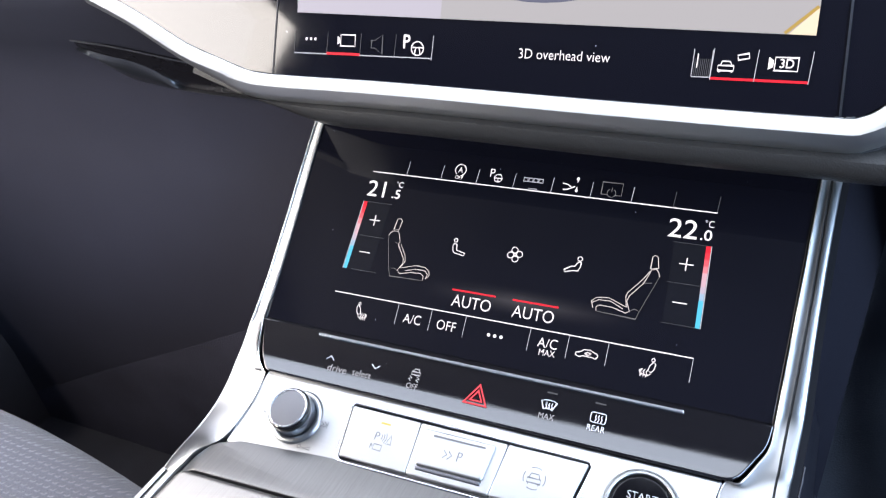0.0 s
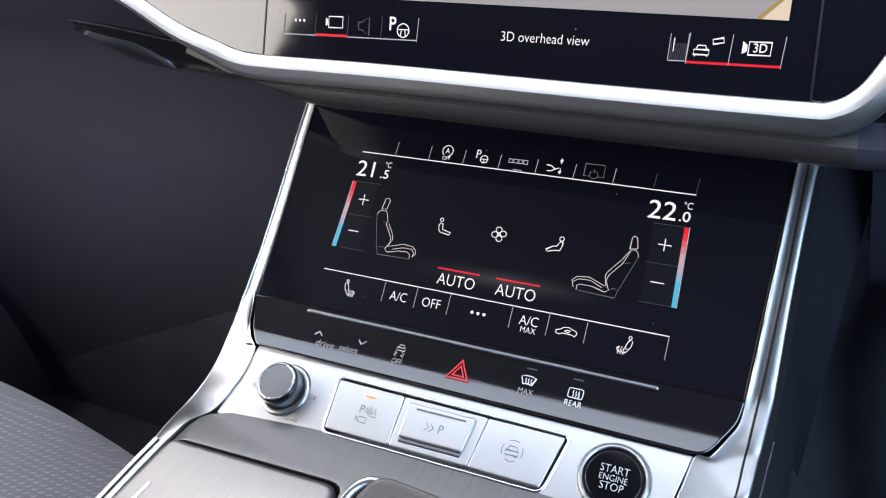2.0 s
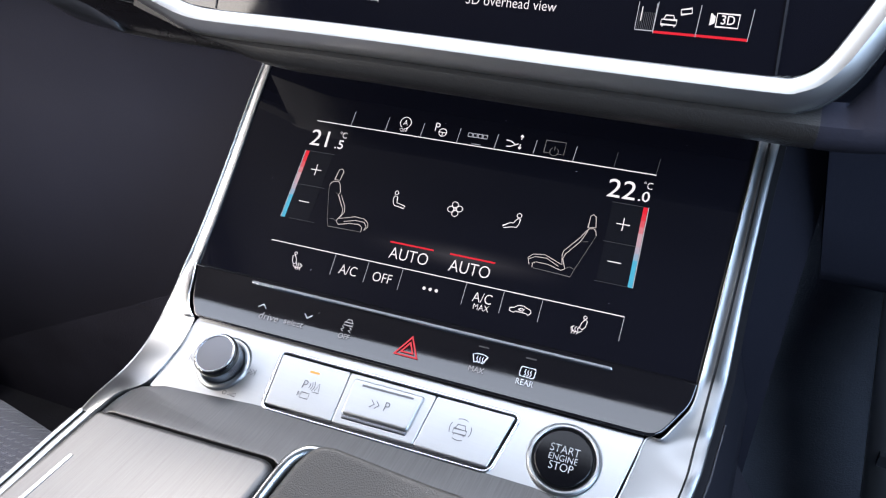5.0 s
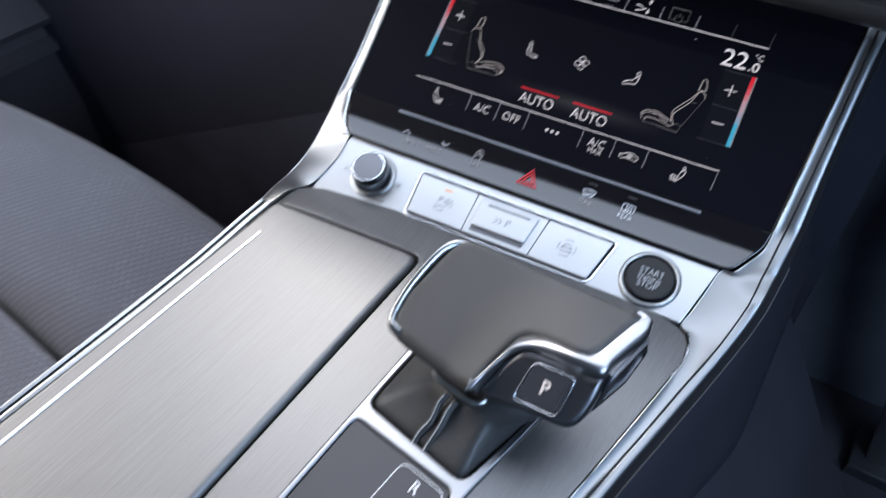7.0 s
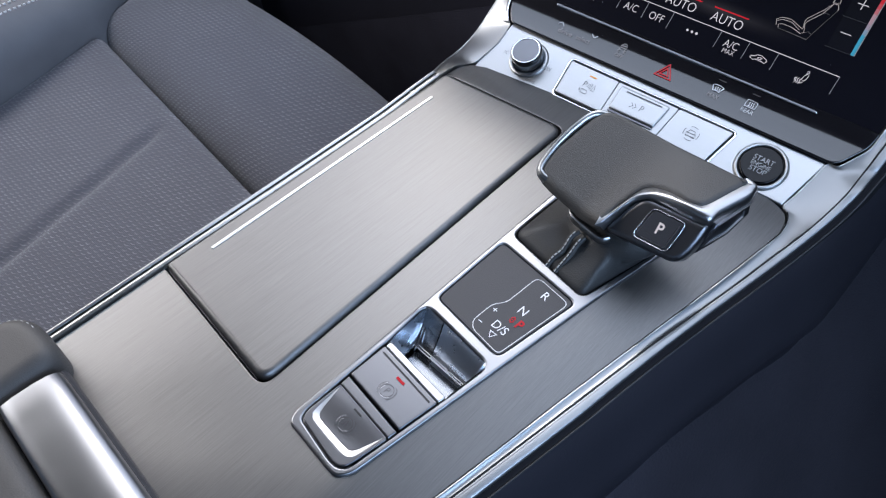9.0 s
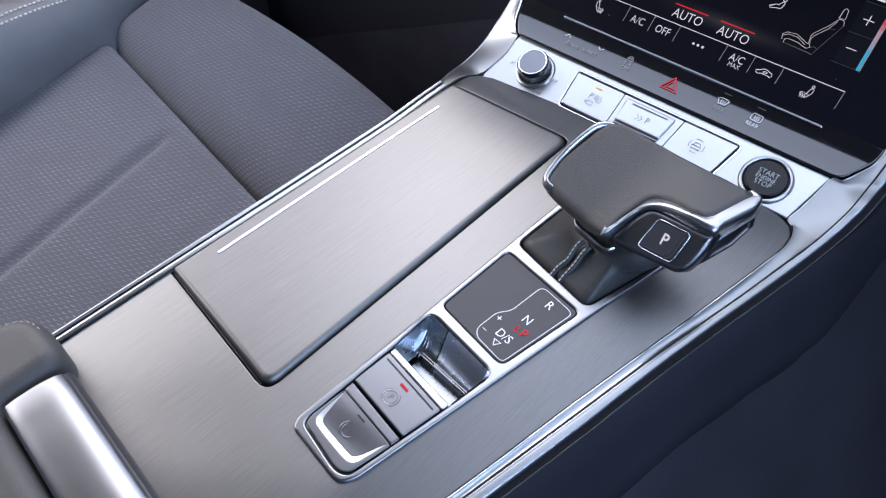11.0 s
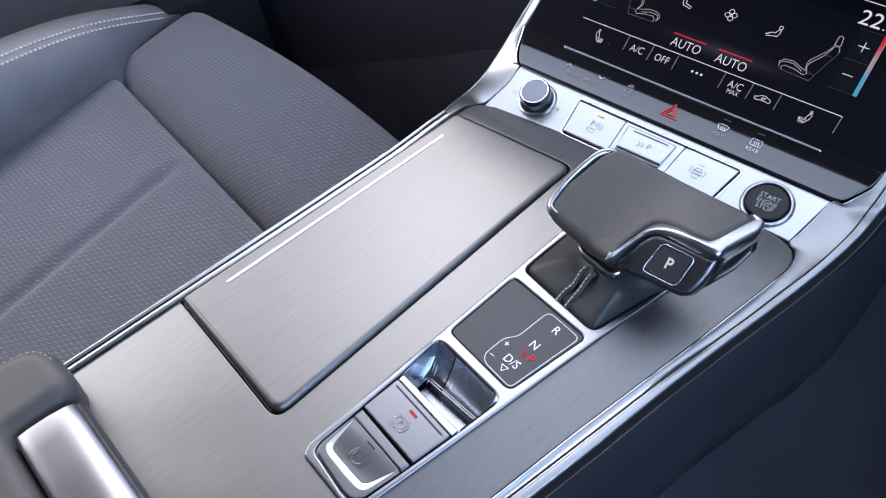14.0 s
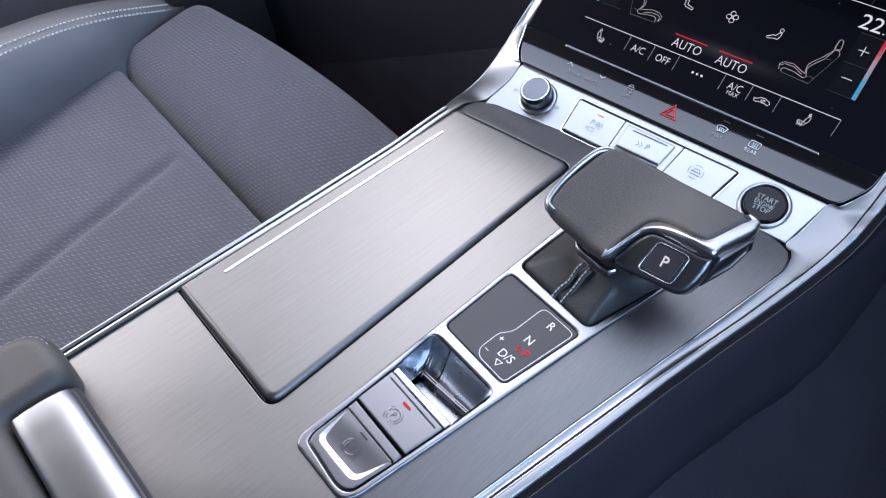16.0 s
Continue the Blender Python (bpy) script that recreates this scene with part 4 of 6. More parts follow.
    # broad rounded band between the leather and the thumb face
    lower = [(0.0950, 0.1408, 0.049), (0.1008, 0.1388, 0.049), (0.1019, 0.1352, 0.049), (0.1019, 0.1296, 0.0489), (0.099, 0.1192, 0.049), (0.0963, 0.1088, 0.0492), (0.095, 0.1015, 0.0495), (0.0898, 0.0996, 0.0494), (0.08, 0.0993, 0.049), (0.0695, 0.0993, 0.0487), (0.0612, 0.0982, 0.048), (0.056, 0.0948, 0.0444), (0.0535, 0.0905, 0.04), (0.0512, 0.086, 0.0345), (0.05, 0.083, 0.0312), (0.0492, 0.0803, 0.0288)]
    rings = []
    for a, b in zip(smooth_path([(x, y, pad_top(x, y) - 0.0014) for x, y in upper]), smooth_path(lower)):
        c = Vector((b.x + (b.x - a.x) * 0.22, b.y + (b.y - a.y) * 0.22, a.z + 0.0014))
        ring = [a * (1 - t) ** 2 + c * 2 * t * (1 - t) + b * t * t for t in steps(0.0, 1.0, 8)]
        back = Vector((a.x - b.x, a.y - b.y, 0))
        rings.append([a + back.normalized() * 0.0032 + Vector((0, 0, -0.0006))] + ring + [b + back * 0.8 + Vector((0, 0.004, -0.001)), a + Vector((0, 0.002, -0.005))])
    part("thumb_band", loft_bm(rings), BAND, sel, "broad rounded satin chrome band", smooth=60)
    # the thumb face with the park button
    up, out = Vector((0, 0.667, 0.745)), Vector((0, -0.745, 0.667))
    face = Matrix((Vector((1, 0, 0)), up, out)).transposed().to_4x4()
    face.translation = (0.0744, 0.0907, 0.0400)
    front = [(-0.0262, -0.0130), (-0.0238, -0.0077), (-0.0208, 0.0018), (-0.0186, 0.0064), (-0.0150, 0.0110), (-0.0099, 0.0124), (0.0051, 0.0134), (0.0149, 0.0140), (0.0212, 0.0148), (0.0212, 0.0060), (0.0200, -0.0020), (0.0180, -0.0080), (0.0152, -0.0106), (0.0128, -0.0116), (-0.0007, -0.0129), (-0.0130, -0.0142), (-0.0225, -0.0152)]
    key = rounded([(-0.0074, 0.0085), (0.0108, 0.0097), (0.0094, -0.0079), (-0.0103, -0.0092)], 0.0028, 5)
    plate("thumb_face", sel, THUMB, rounded(front, 0.002, 3), -0.0120, 0.0006, 0.0030, [], face, label="satin thumb face in darkened chrome")
    key = shrunk(key if area(key) > 0 else key[::-1], 0.0003)
    park = plate("park_button", sel, MATT, key, -0.006, 0.0012, 0.0006, frame_m=face, label="matt black park button")
    plate("button_border", park, CHROME, shrunk(key, -0.0010), -0.001, 0.0015, 0.0005, [shrunk(key, -0.0002)], face, label="thin bright border")
    drawn("button_glint", park, SATIN, [[(0.0090, 0.0070), (0.0080, -0.0056), (0.0066, -0.0068)], [(-0.0060, -0.0076), (0.0066, -0.0068)]], 0.0006, face, h=0.0014)
    lettering("park_letter", park, UI_WHITE, "P", 0.0088, 0.0008, 0.0006, face, h=0.0016, bold=0.00025, turn=3)
    block = [(0.0990, 0.1350, 0.0490), (0.0985, 0.1165, 0.0492), (0.0955, 0.1030, 0.0505), (0.0945, 0.0990, 0.0470), (0.0930, 0.0965, 0.0315), (0.0990, 0.1330, 0.0390), (0.0600, 0.1300, 0.0450), (0.0600, 0.1250, 0.0280), (0.0600, 0.1060, 0.0420), (0.0640, 0.0950, 0.0265)]
    bm = bmesh.new()
    bmesh.ops.convex_hull(bm, input=[bm.verts.new(p) for p in block])
    part("thumb_body", bm, THUMB, sel, smooth=25)
    # the release button on the end, a wedge with a bright upper edge
    rim = [Vector(p) for p in ((0.1020, 0.1340, 0.0475), (0.0972, 0.1050, 0.0500), (0.0935, 0.0972, 0.0302), (0.1005, 0.1150, 0.0360), (0.1032, 0.1325, 0.0420))]
    mid = sum(rim, Vector()) / 5
    rings = [[p + Vector((-0.0050, 0.0010, 0)) for p in rim], rim, [p.lerp(mid, 0.10) + Vector((0.0012, -0.0003, 0)) for p in rim], [p.lerp(mid, 0.30) + Vector((0.0012, -0.0003, 0)) for p in rim], [p.lerp(mid, 0.36) + Vector((0.0005, 0, 0)) for p in rim]]
    side = part("side_button", loft_bm(rings), THUMB, sel, "dark satin release button", smooth=30)
    edge = smooth_path([rim[0] + Vector((0.0004, 0, -0.0002)), rim[0].lerp(rim[1], 0.5) + Vector((0.0006, 0, 0.0004)), rim[1] + Vector((0.0006, 0, -0.0004)), rim[1].lerp(rim[2], 0.45) + Vector((0.0006, 0, 0))])
    part("button_edge", sweep_bm(edge, [(0.0005 * math.cos(radians(a)), 0.0005 * math.sin(radians(a))) for a in range(0, 360, 60)]), GREY_METAL, side, "bright upper edge", smooth=60)


# ---- the control panel ----
def control_panel():
    F = PANEL_F
    pan = thing("control_panel", F @ Vector((0, 0, 0)), "bright brushed aluminium control panel with a knob and switches", "control panel")
    outline = rounded([(-0.1318, -0.0350), (-0.0310, -0.0322), (0.0716, -0.0280), (0.1048, -0.0285), (0.1132, 0.0085), (-0.1272, 0.0085)], 0.0012)
    well = rounded([(-0.0660, -0.0278), (0.0512, -0.0262), (0.0575, 0.0018), (-0.0690, 0.0018)], [0.004, 0.004, 0.003, 0.003], 5)
    well = shrunk(well if area(well) > 0 else well[::-1], -0.0003)
    hole = circle(0.0818, -0.0115, 0.0162, 40)
    plate("face", pan, ALU_PANEL, outline, -0.006, 0.0, 0.0008, [well, hole], F)
    plate("recess", pan, DARK, shrunk(outline, 0.002), -0.012, -0.0058, frame_m=F)
    # volume knob
    kx, ky = -0.0977, -0.0125
    plate("knob_collar", pan, SATIN, circle(kx, ky, 0.0150, 48), 0.0, 0.0018, 0.0016, [circle(kx, ky, 0.0112, 48)], F)
    teeth = []
    for k in range(144):
        r = 0.0112 if k % 2 else 0.0116
        teeth.append((kx + r * math.cos(2 * math.pi * k / 144), ky + r * math.sin(2 * math.pi * k / 144)))
    knob = plate("volume_knob", pan, GREY_METAL, teeth, 0.0010, 0.0072, 0.0006, frame_m=F, label="knurled dark satin volume knob")
    plate("knob_waist", knob, PIANO, circle(kx, ky, 0.0105, 36), 0.0068, 0.0086, frame_m=F)
    plate("knob_top", knob, PIANO, circle(kx, ky, 0.0116, 40), 0.0083, 0.0116, 0.0010, frame_m=F, label="glossy black knob top")
    plate("knob_ring", knob, CHROME, circle(kx, ky, 0.0106, 40), 0.0106, 0.0122, 0.0002, [circle(kx, ky, 0.0097, 40)], F, label="thin bright ring")
    plate("knob_cap", knob, GUNMETAL, circle(kx, ky, 0.0098, 40), 0.0106, 0.0118, frame_m=F, label="dark metal cap")
    drawn("skip_mark", pan, PRINT_GREY, [[(-0.002, 0.0015), (0, 0), (-0.002, -0.0015)], [(0, 0.0015), (0.002, 0), (0, -0.0015)], [(0.0022, 0.0017), (0.0022, -0.0017)]], 0.0003, F, (-0.0806, -0.0128), h=0.0003)
    drawn("skip_mark", pan, PRINT_GREY, [[(0.002, 0.0015), (0, 0), (0.002, -0.0015)], [(-0.0006, 0.0017), (-0.0006, -0.0017)]], 0.0003, F, (-0.1175, -0.0144), h=0.0003)
    drawn("volume_mark", pan, PRINT_GREY, [ring_line(-0.0030, 0, 0.0010, 10), [(-0.001, -0.0007), (0.0035, 0.0010), (0.0035, -0.0007), (-0.001, -0.0007)]], 0.0003, F, (-0.0862, -0.0268), h=0.0003)
    # three switches in one recess
    plate("switch_rim", pan, CHROME, shrunk(well, -0.0012), -0.002, 0.0008, 0.0005, [shrunk(well, 0.0002)], F, label="bright rim of the switch recess")
    keys = (("parking_aid_button", [(-0.0653, -0.0262), (-0.0282, -0.0258), (-0.0290, 0.0006), (-0.0681, 0.0006)]),
            ("park_assist_button", [(-0.0279, -0.0258), (0.0142, -0.0252), (0.0172, 0.0008), (-0.0287, 0.0006)]),
            ("camera_button", [(0.0145, -0.0252), (0.0504, -0.0250), (0.0562, 0.0010), (0.0175, 0.0008)]))
    made = [plate(n, pan, ALU_PANEL, rounded(o, 0.0012), -0.005, 0.0016, 0.0006, frame_m=F, label="bright aluminium switch") for n, o in keys]
    flat("indicator", made[0], UI_AMBER, rounded(rect(-0.0495, -0.0052, -0.0440, -0.0041), 0.0004), F, 0.0018, "lit amber indicator")
    lettering("switch_letter", made[0], PRINT_GREY, "P", 0.0066, -0.0490, -0.0120, F, h=0.0018)
    drawn("sensor_mark", made[0], PRINT_GREY, [arc(-0.0035, 0, 0.0022, -35, 35, 4), arc(-0.0035, 0, 0.0034, -35, 35, 4), arc(-0.0035, 0, 0.0046, -35, 35, 4), [(0.0018, -0.0020), (0.0032, 0.0022), (0.0042, -0.0022)], [(0.0010, -0.0028), (0.0046, -0.0028)]], 0.00035, F, (-0.0447, -0.0117), h=0.0018)
    drawn("camera_mark", made[0], PRINT_GREY, [[(-0.0028, 0.0016), (0.0024, 0.0016), (0.0024, -0.0018), (-0.0028, -0.0018), (-0.0028, 0.0016)], [(-0.0036, 0.0), (-0.0048, 0.0016), (-0.0048, -0.0014), (-0.0036, 0.0)]], 0.0003, F, (-0.0466, -0.0172), 0.85, h=0.0018)
    pad = plate("raised_pad", made[1], ALU_PANEL, rounded([(-0.0245, -0.0205), (0.0098, -0.0200), (0.0122, -0.0018), (-0.0252, -0.0020)], 0.0016), 0.0014, 0.0034, 0.0010, frame_m=F)
    plate("pad_shade", made[1], GUNMETAL, rounded([(-0.0240, -0.0228), (0.0095, -0.0222), (0.0100, -0.0202), (-0.0243, -0.0207)], 0.0008), 0.0012, 0.0022, 0.0006, frame_m=F)
    flat("pad_slot", pad, PRINT_GREY, [(-0.0195, -0.0054), (0.0075, -0.0050), (0.0076, -0.0040), (-0.0195, -0.0043)], F, 0.0036)
    drawn("arrows_mark", pad, PRINT_GREY, [[(-0.0020, 0.0020), (0.0, 0), (-0.0020, -0.0020)], [(0.0006, 0.0020), (0.0026, 0), (0.0006, -0.0020)]], 0.0004, F, (-0.0100, -0.0124), h=0.0036)
    lettering("switch_letter", pad, PRINT_GREY, "P", 0.0068, -0.0036, -0.0122, F, h=0.0036)
    drawn("car_view_mark", made[2], PRINT_GREY, [arc(0, 0, 0.0052, a, a + 56, 6) for a in (-28, 62, 152, 242)] + [[(-0.0026, 0), (-0.0018, 0.0022), (0.0018, 0.0022), (0.0026, 0)], [(-0.0032, 0), (0.0032, 0), (0.0032, -0.0022), (-0.0032, -0.0022), (-0.0032, 0)], [(-0.0024, -0.0022), (-0.0024, -0.0032)], [(0.0024, -0.0022), (0.0024, -0.0032)]], 0.0004, F, (0.0335, -0.0120), h=0.0018)
    # start button
    sx, sy = 0.0818, -0.0115
    st = plate("start_button", pan, SATIN, circle(sx, sy, 0.0162, 44), -0.004, 0.0022, 0.0016, [circle(sx, sy, 0.0136, 44)], F, label="round glossy black start button in a satin ring")
    plate("button_gap", st, DARK, circle(sx, sy, 0.0138, 44), -0.004, 0.0004, frame_m=F)
    plate("button_cap", st, CAP, circle(sx, sy, 0.0130, 44), 0.0, 0.0030, 0.0010, frame_m=F, label="glossy black cap")
    for text, dy, size in (("START", 0.0031, 0.0052), ("ENGINE", -0.0009, 0.0042), ("STOP", -0.0048, 0.0052)):
        lettering("button_word", st, PRINT_MID, text, size, sx, sy + dy, F, h=0.0035, label="pale printed word")


# ---- touch strip ----
def touch_strip():
    F = STRIP_F
    st = thing("touch_strip", F @ Vector((0, 0, 0)), "glossy black touch strip with printed symbols under the display", "touch panel")
    outline = rounded([(-0.1290, -0.0168), (0.0123, -0.0160), (0.1170, -0.0158), (0.1282, 0.0030), (0.1296, 0.0130), (-0.1442, 0.0130), (-0.1375, -0.0060)], [0.003, 0.02, 0.006, 0.004, 0.001, 0.001, 0.006])
    part("glass", bent_plate_bm(outline, -0.006, 0.0004, 0.0010, lambda p: (p.x, p.y, p.z + 6.0 * (p.y + 0.002) ** 2), steps(-0.13, 0.12, 6), steps(-0.015, 0.012, 12), frame_m=F), STRIP, st)
    side = [F @ Vector((x, y, 0.0012)) for x, y in ((-0.1446, 0.0130), (-0.1420, 0.0050), (-0.1384, -0.0062), (-0.1345, -0.0130), (-0.1296, -0.0174))]
    part("edge_line", sweep_bm(smooth_path(side), [(-0.0004, -0.0004), (0.0004, -0.0004), (0.0004, 0.0004), (-0.0004, 0.0004)]), CHROME, st)
    bar = rounded([(-0.1040, 0.0087), (0.0920, 0.0089), (0.0915, 0.0108), (-0.1045, 0.0107)], 0.0007)
    ridge = plate("finger_ridge", st, CHROME, bar, 0.0, 0.0030, 0.0005, frame_m=F, label="thin polished finger ridge")
    plate("ridge_top", ridge, GREY_METAL, shrunk(bar, 0.00045), 0.0025, 0.0031, frame_m=F)
    h = 0.0012
    drawn("up_mark", st, PRINT_PALE, [[(-0.0024, -0.0011), (0, 0.0011), (0.0024, -0.0011)]], 0.0004, F, (-0.0924, -0.0017), h=h)
    drawn("down_mark", st, PRINT_PALE, [[(-0.0024, 0.0011), (0, -0.0011), (0.0024, 0.0011)]], 0.0004, F, (-0.0648, -0.0012), h=h)
    lettering("drive_word", st, UI_DIM, "drive", 0.0055, -0.0862, -0.0071, F, h=h, wide=1.25)
    lettering("select_word", st, UI_DIM, "select", 0.0050, -0.0712, -0.0067, F, h=h, wide=1.12)
    drawn("skid_mark", st, UI_DIM, [[(-0.0018, 0.0030), (-0.0012, 0.0046), (0.0012, 0.0046), (0.0018, 0.0030)], [(-0.0024, 0.0030), (0.0024, 0.0030), (0.0024, 0.0014), (-0.0024, 0.0014), (-0.0024, 0.0030)], [(-0.0030, 0.0006), (-0.0016, -0.0004), (-0.0030, -0.0012), (-0.0018, -0.0022)], [(0.0012, 0.0006), (0.0026, -0.0004), (0.0012, -0.0012), (0.0026, -0.0022)]], 0.0004, F, (-0.0413, -0.0021), h=h)
    lettering("off_word", st, UI_DIM, "OFF", 0.0042, -0.0413, -0.0070, F, h=h)
    tri = [(-0.0062, -0.0046), (0.0058, -0.0046), (0.0, 0.0056), (-0.0062, -0.0046)]
    drawn("hazard_triangle", st, UI_PINK, [tri, [(x * 0.52, y * 0.52 - 0.0004) for x, y in tri]], 0.0008, F, (-0.0058, -0.0039), h=h, label="lit red hazard triangle")
    hot = [[(-0.0014, -0.0018), (-0.0008, -0.0006), (-0.0014, 0.0004), (-0.0010, 0.0016)], [(0, -0.0018), (0.0006, -0.0006), (0, 0.0004), (0.0004, 0.0016)], [(0.0014, -0.0018), (0.0020, -0.0006), (0.0014, 0.0004), (0.0018, 0.0016)]]
    drawn("windscreen_mark", st, PRINT_PALE, [[(-0.0038, 0.0020), (-0.0018, 0.0028), (0.0018, 0.0028), (0.0038, 0.0020), (0.0022, -0.0018), (0.0, -0.0012), (-0.0022, -0.0018), (-0.0038, 0.0020)]] + hot, 0.0004, F, (0.0303, -0.0010), h=h)
    lettering("max_word", st, UI_DIM, "MAX", 0.0042, 0.0303, -0.0065, F, h=h)
    drawn("rear_mark", st, PRINT_PALE, [rounded(rect(-0.0036, -0.0022, 0.0036, 0.0026), 0.001, 2) + [rounded(rect(-0.0036, -0.0022, 0.0036, 0.0026), 0.001, 2)[0]]] + hot, 0.0004, F, (0.0546, -0.0016), h=h)
    lettering("rear_word", st, PRINT_PALE, "REAR", 0.0042, 0.0544, -0.0068, F, h=h)
    for x in (0.0307, 0.0544):
        flat("idle_lamp", st, UI_FAINT, rect(x - 0.0026, 0.0052, x + 0.0026, 0.0060), F, h)


# ---- climate display ----
def climate_display():
    F = SCREEN_F
    d = thing("climate_display", F @ Vector((0, 0, 0)), "dark glass climate touchscreen showing lit temperature and seat symbols", "touchscreen")
    plate("glass", d, SCREEN, rounded([(-0.1462, -0.0224), (0.1280, -0.0222), (0.1352, 0.1300), (-0.1402, 0.1300)], 0.0008), -0.006, 0.0, 0.0010, frame_m=F)
    h, w = 0.0003, 0.0004
    drawn("upper_rule", d, UI_WHITE, [[(-0.0993, 0.0734), (0.0909, 0.0720)]], 0.0005, F, h=h)
    for i, x in enumerate((-0.0776, -0.0563, -0.0351, -0.0140, 0.0072, 0.0282, 0.0492, 0.0699, 0.0906)):
        y = 0.0733 - 0.0074 * (x + 0.0993)
        drawn("upper_divider", d, UI_DIM if i < 7 else UI_FAINT, [[(x, y), (x + 0.0006, y + 0.0086)]], 0.0003, F, h=h)
    drawn("lower_rule", d, UI_WHITE, [[(-0.1048, 0.0008), (0.0905, 0.0006)]], 0.0005, F, h=h)
    for x in (-0.0638, -0.0438, -0.0240, 0.0114, 0.0314, 0.0511, 0.0905):
        drawn("lower_divider", d, UI_DIM, [[(x, 0.0007), (x - 0.0003, -0.0110)]], 0.0003, F, h=h)
    # the drawn floor behind the seats
    flat("floor_glow", d, UI_FLOOR, [(-0.0560, 0.0035), (0.0640, 0.0030), (0.0640, 0.0195), (-0.0560, 0.0200)], F, 0.00015, "soft grey glow on the screen")
    # temperatures
    for x, a, b, w2 in ((-0.1004, "21", ".5", 0.0163), (0.0690, "22", ".0", 0.0154)):
        lettering("temperature", d, UI_WHITE, a, 0.0136, x, 0.0628 if a == "21" else 0.0616, F, h=h, align="LEFT", wide=1.22, bold=0.00012)
        lettering("temperature_decimal", d, UI_WHITE, b, 0.0074, x + w2, 0.0612 if b == ".5" else 0.0600, F, h=h, align="LEFT", wide=1.25, bold=0.0001)
        lettering("degree_unit", d, UI_WHITE, "\u00b0C", 0.0050, x + w2 + 0.0014, 0.0670 if b == ".5" else 0.0658, F, h=h, align="LEFT")
    for top_l, top_r, low_l, low_r, out_x in ((-0.1004, -0.0981, -0.1034, -0.1011, -1), (0.0882, 0.0904, 0.0889, 0.0910, 1)):
        for k, m in enumerate(UI_SLIDER):
            a, b = k / 12, (k + 1) / 12
            flat("slider_step", d, m, [(top_l + (low_l - top_l) * b, 0.0550 - 0.0402 * b), (top_r + (low_r - top_r) * b, 0.0550 - 0.0402 * b), (top_r + (low_r - top_r) * a, 0.0550 - 0.0402 * a), (top_l + (low_l - top_l) * a, 0.0550 - 0.0402 * a)], F, h)
        e0, e1 = (top_l, low_l) if out_x < 0 else (top_r, low_r)
        drawn("slider_edge", d, UI_DIM, [[(e0 + 0.0003 * out_x, 0.0552), (e1 + 0.0003 * out_x, 0.0147)]], 0.0004, F, h=h)
        g0, g1 = (top_r, low_r) if out_x < 0 else (top_l, low_l)
        flat("slider_ground", d, UI_SHEEN, [(g1, 0.0148), (g0, 0.0550), (g0 - 0.0150 * out_x, 0.0550), (g1 - 0.0150 * out_x, 0.0148)], F, 0.00012)
    for x, x2 in ((-0.0907, -0.0922), (0.0805, 0.0803)):
        drawn("plus_mark", d, UI_WHITE, [[(-0.0033, 0), (0.0033, 0)], [(0, -0.0032), (0, 0.0032)]], 0.0005, F, (x, 0.0447), h=h)
        drawn("minus_mark", d, UI_WHITE, [[(-0.0033, 0), (0.0033, 0)]], 0.0005, F, (x2, 0.0255), h=h)
        for y in (0.0149, 0.0350, 0.0551):
            drawn("slider_rule", d, UI_FAINT, [[(-0.0075, y), (0.0085, y)]], 0.00022, F, (x, 0), h=h)
    # seats, drawn from the side
    passenger = [[(-0.0775, 0.0411), (-0.0765, 0.0472), (-0.0746, 0.0477), (-0.0735, 0.0464), (-0.0743, 0.0412), (-0.0775, 0.0411)],
                 [(-0.0797, 0.0374), (-0.0790, 0.0390), (-0.0775, 0.0401), (-0.0747, 0.0403), (-0.0733, 0.0385), (-0.0720, 0.0346), (-0.0726, 0.0328), (-0.0676, 0.0253), (-0.0673, 0.0227), (-0.0697, 0.0184), (-0.0678, 0.0167), (-0.0615, 0.0184), (-0.0556, 0.0188), (-0.0535, 0.0175), (-0.0535, 0.0151)],
                 [(-0.0709, 0.0331), (-0.0671, 0.0274), (-0.0662, 0.0242), (-0.0683, 0.0199), (-0.0640, 0.0212), (-0.0591, 0.0227), (-0.0534, 0.0224), (-0.0508, 0.0205), (-0.0502, 0.0184), (-0.0520, 0.0162)],
                 [(-0.0651, 0.0188), (-0.0586, 0.0207), (-0.0531, 0.0206), (-0.0513, 0.0187), (-0.0520, 0.0162)]]
    passenger_dim = [[(-0.0797, 0.0374), (-0.0790, 0.0335), (-0.0751, 0.0185), (-0.0717, 0.0193), (-0.0697, 0.0184)], [(-0.0751, 0.0185), (-0.0735, 0.0146), (-0.0535, 0.0150)], [(-0.0726, 0.0328), (-0.0748, 0.0340)]]
    driver = [[(0.0643, 0.0401), (0.0645, 0.0461), (0.0656, 0.0470), (0.0671, 0.0461), (0.0681, 0.0408), (0.0643, 0.0401)],
              [(0.0692, 0.0366), (0.0686, 0.0385), (0.0674, 0.0400), (0.0650, 0.0396), (0.0640, 0.0366), (0.0622, 0.0322), (0.0566, 0.0250), (0.0558, 0.0223), (0.0579, 0.0175), (0.0561, 0.0163), (0.0495, 0.0180), (0.0432, 0.0181), (0.0416, 0.0171), (0.0419, 0.0150)],
              [(0.0643, 0.0387), (0.0618, 0.0344), (0.0555, 0.0264), (0.0550, 0.0245), (0.0561, 0.0192), (0.0549, 0.0196), (0.0469, 0.0225), (0.0410, 0.0217), (0.0388, 0.0195), (0.0401, 0.0162)],
              [(0.0546, 0.0181), (0.0481, 0.0209), (0.0423, 0.0207), (0.0392, 0.0187)]]
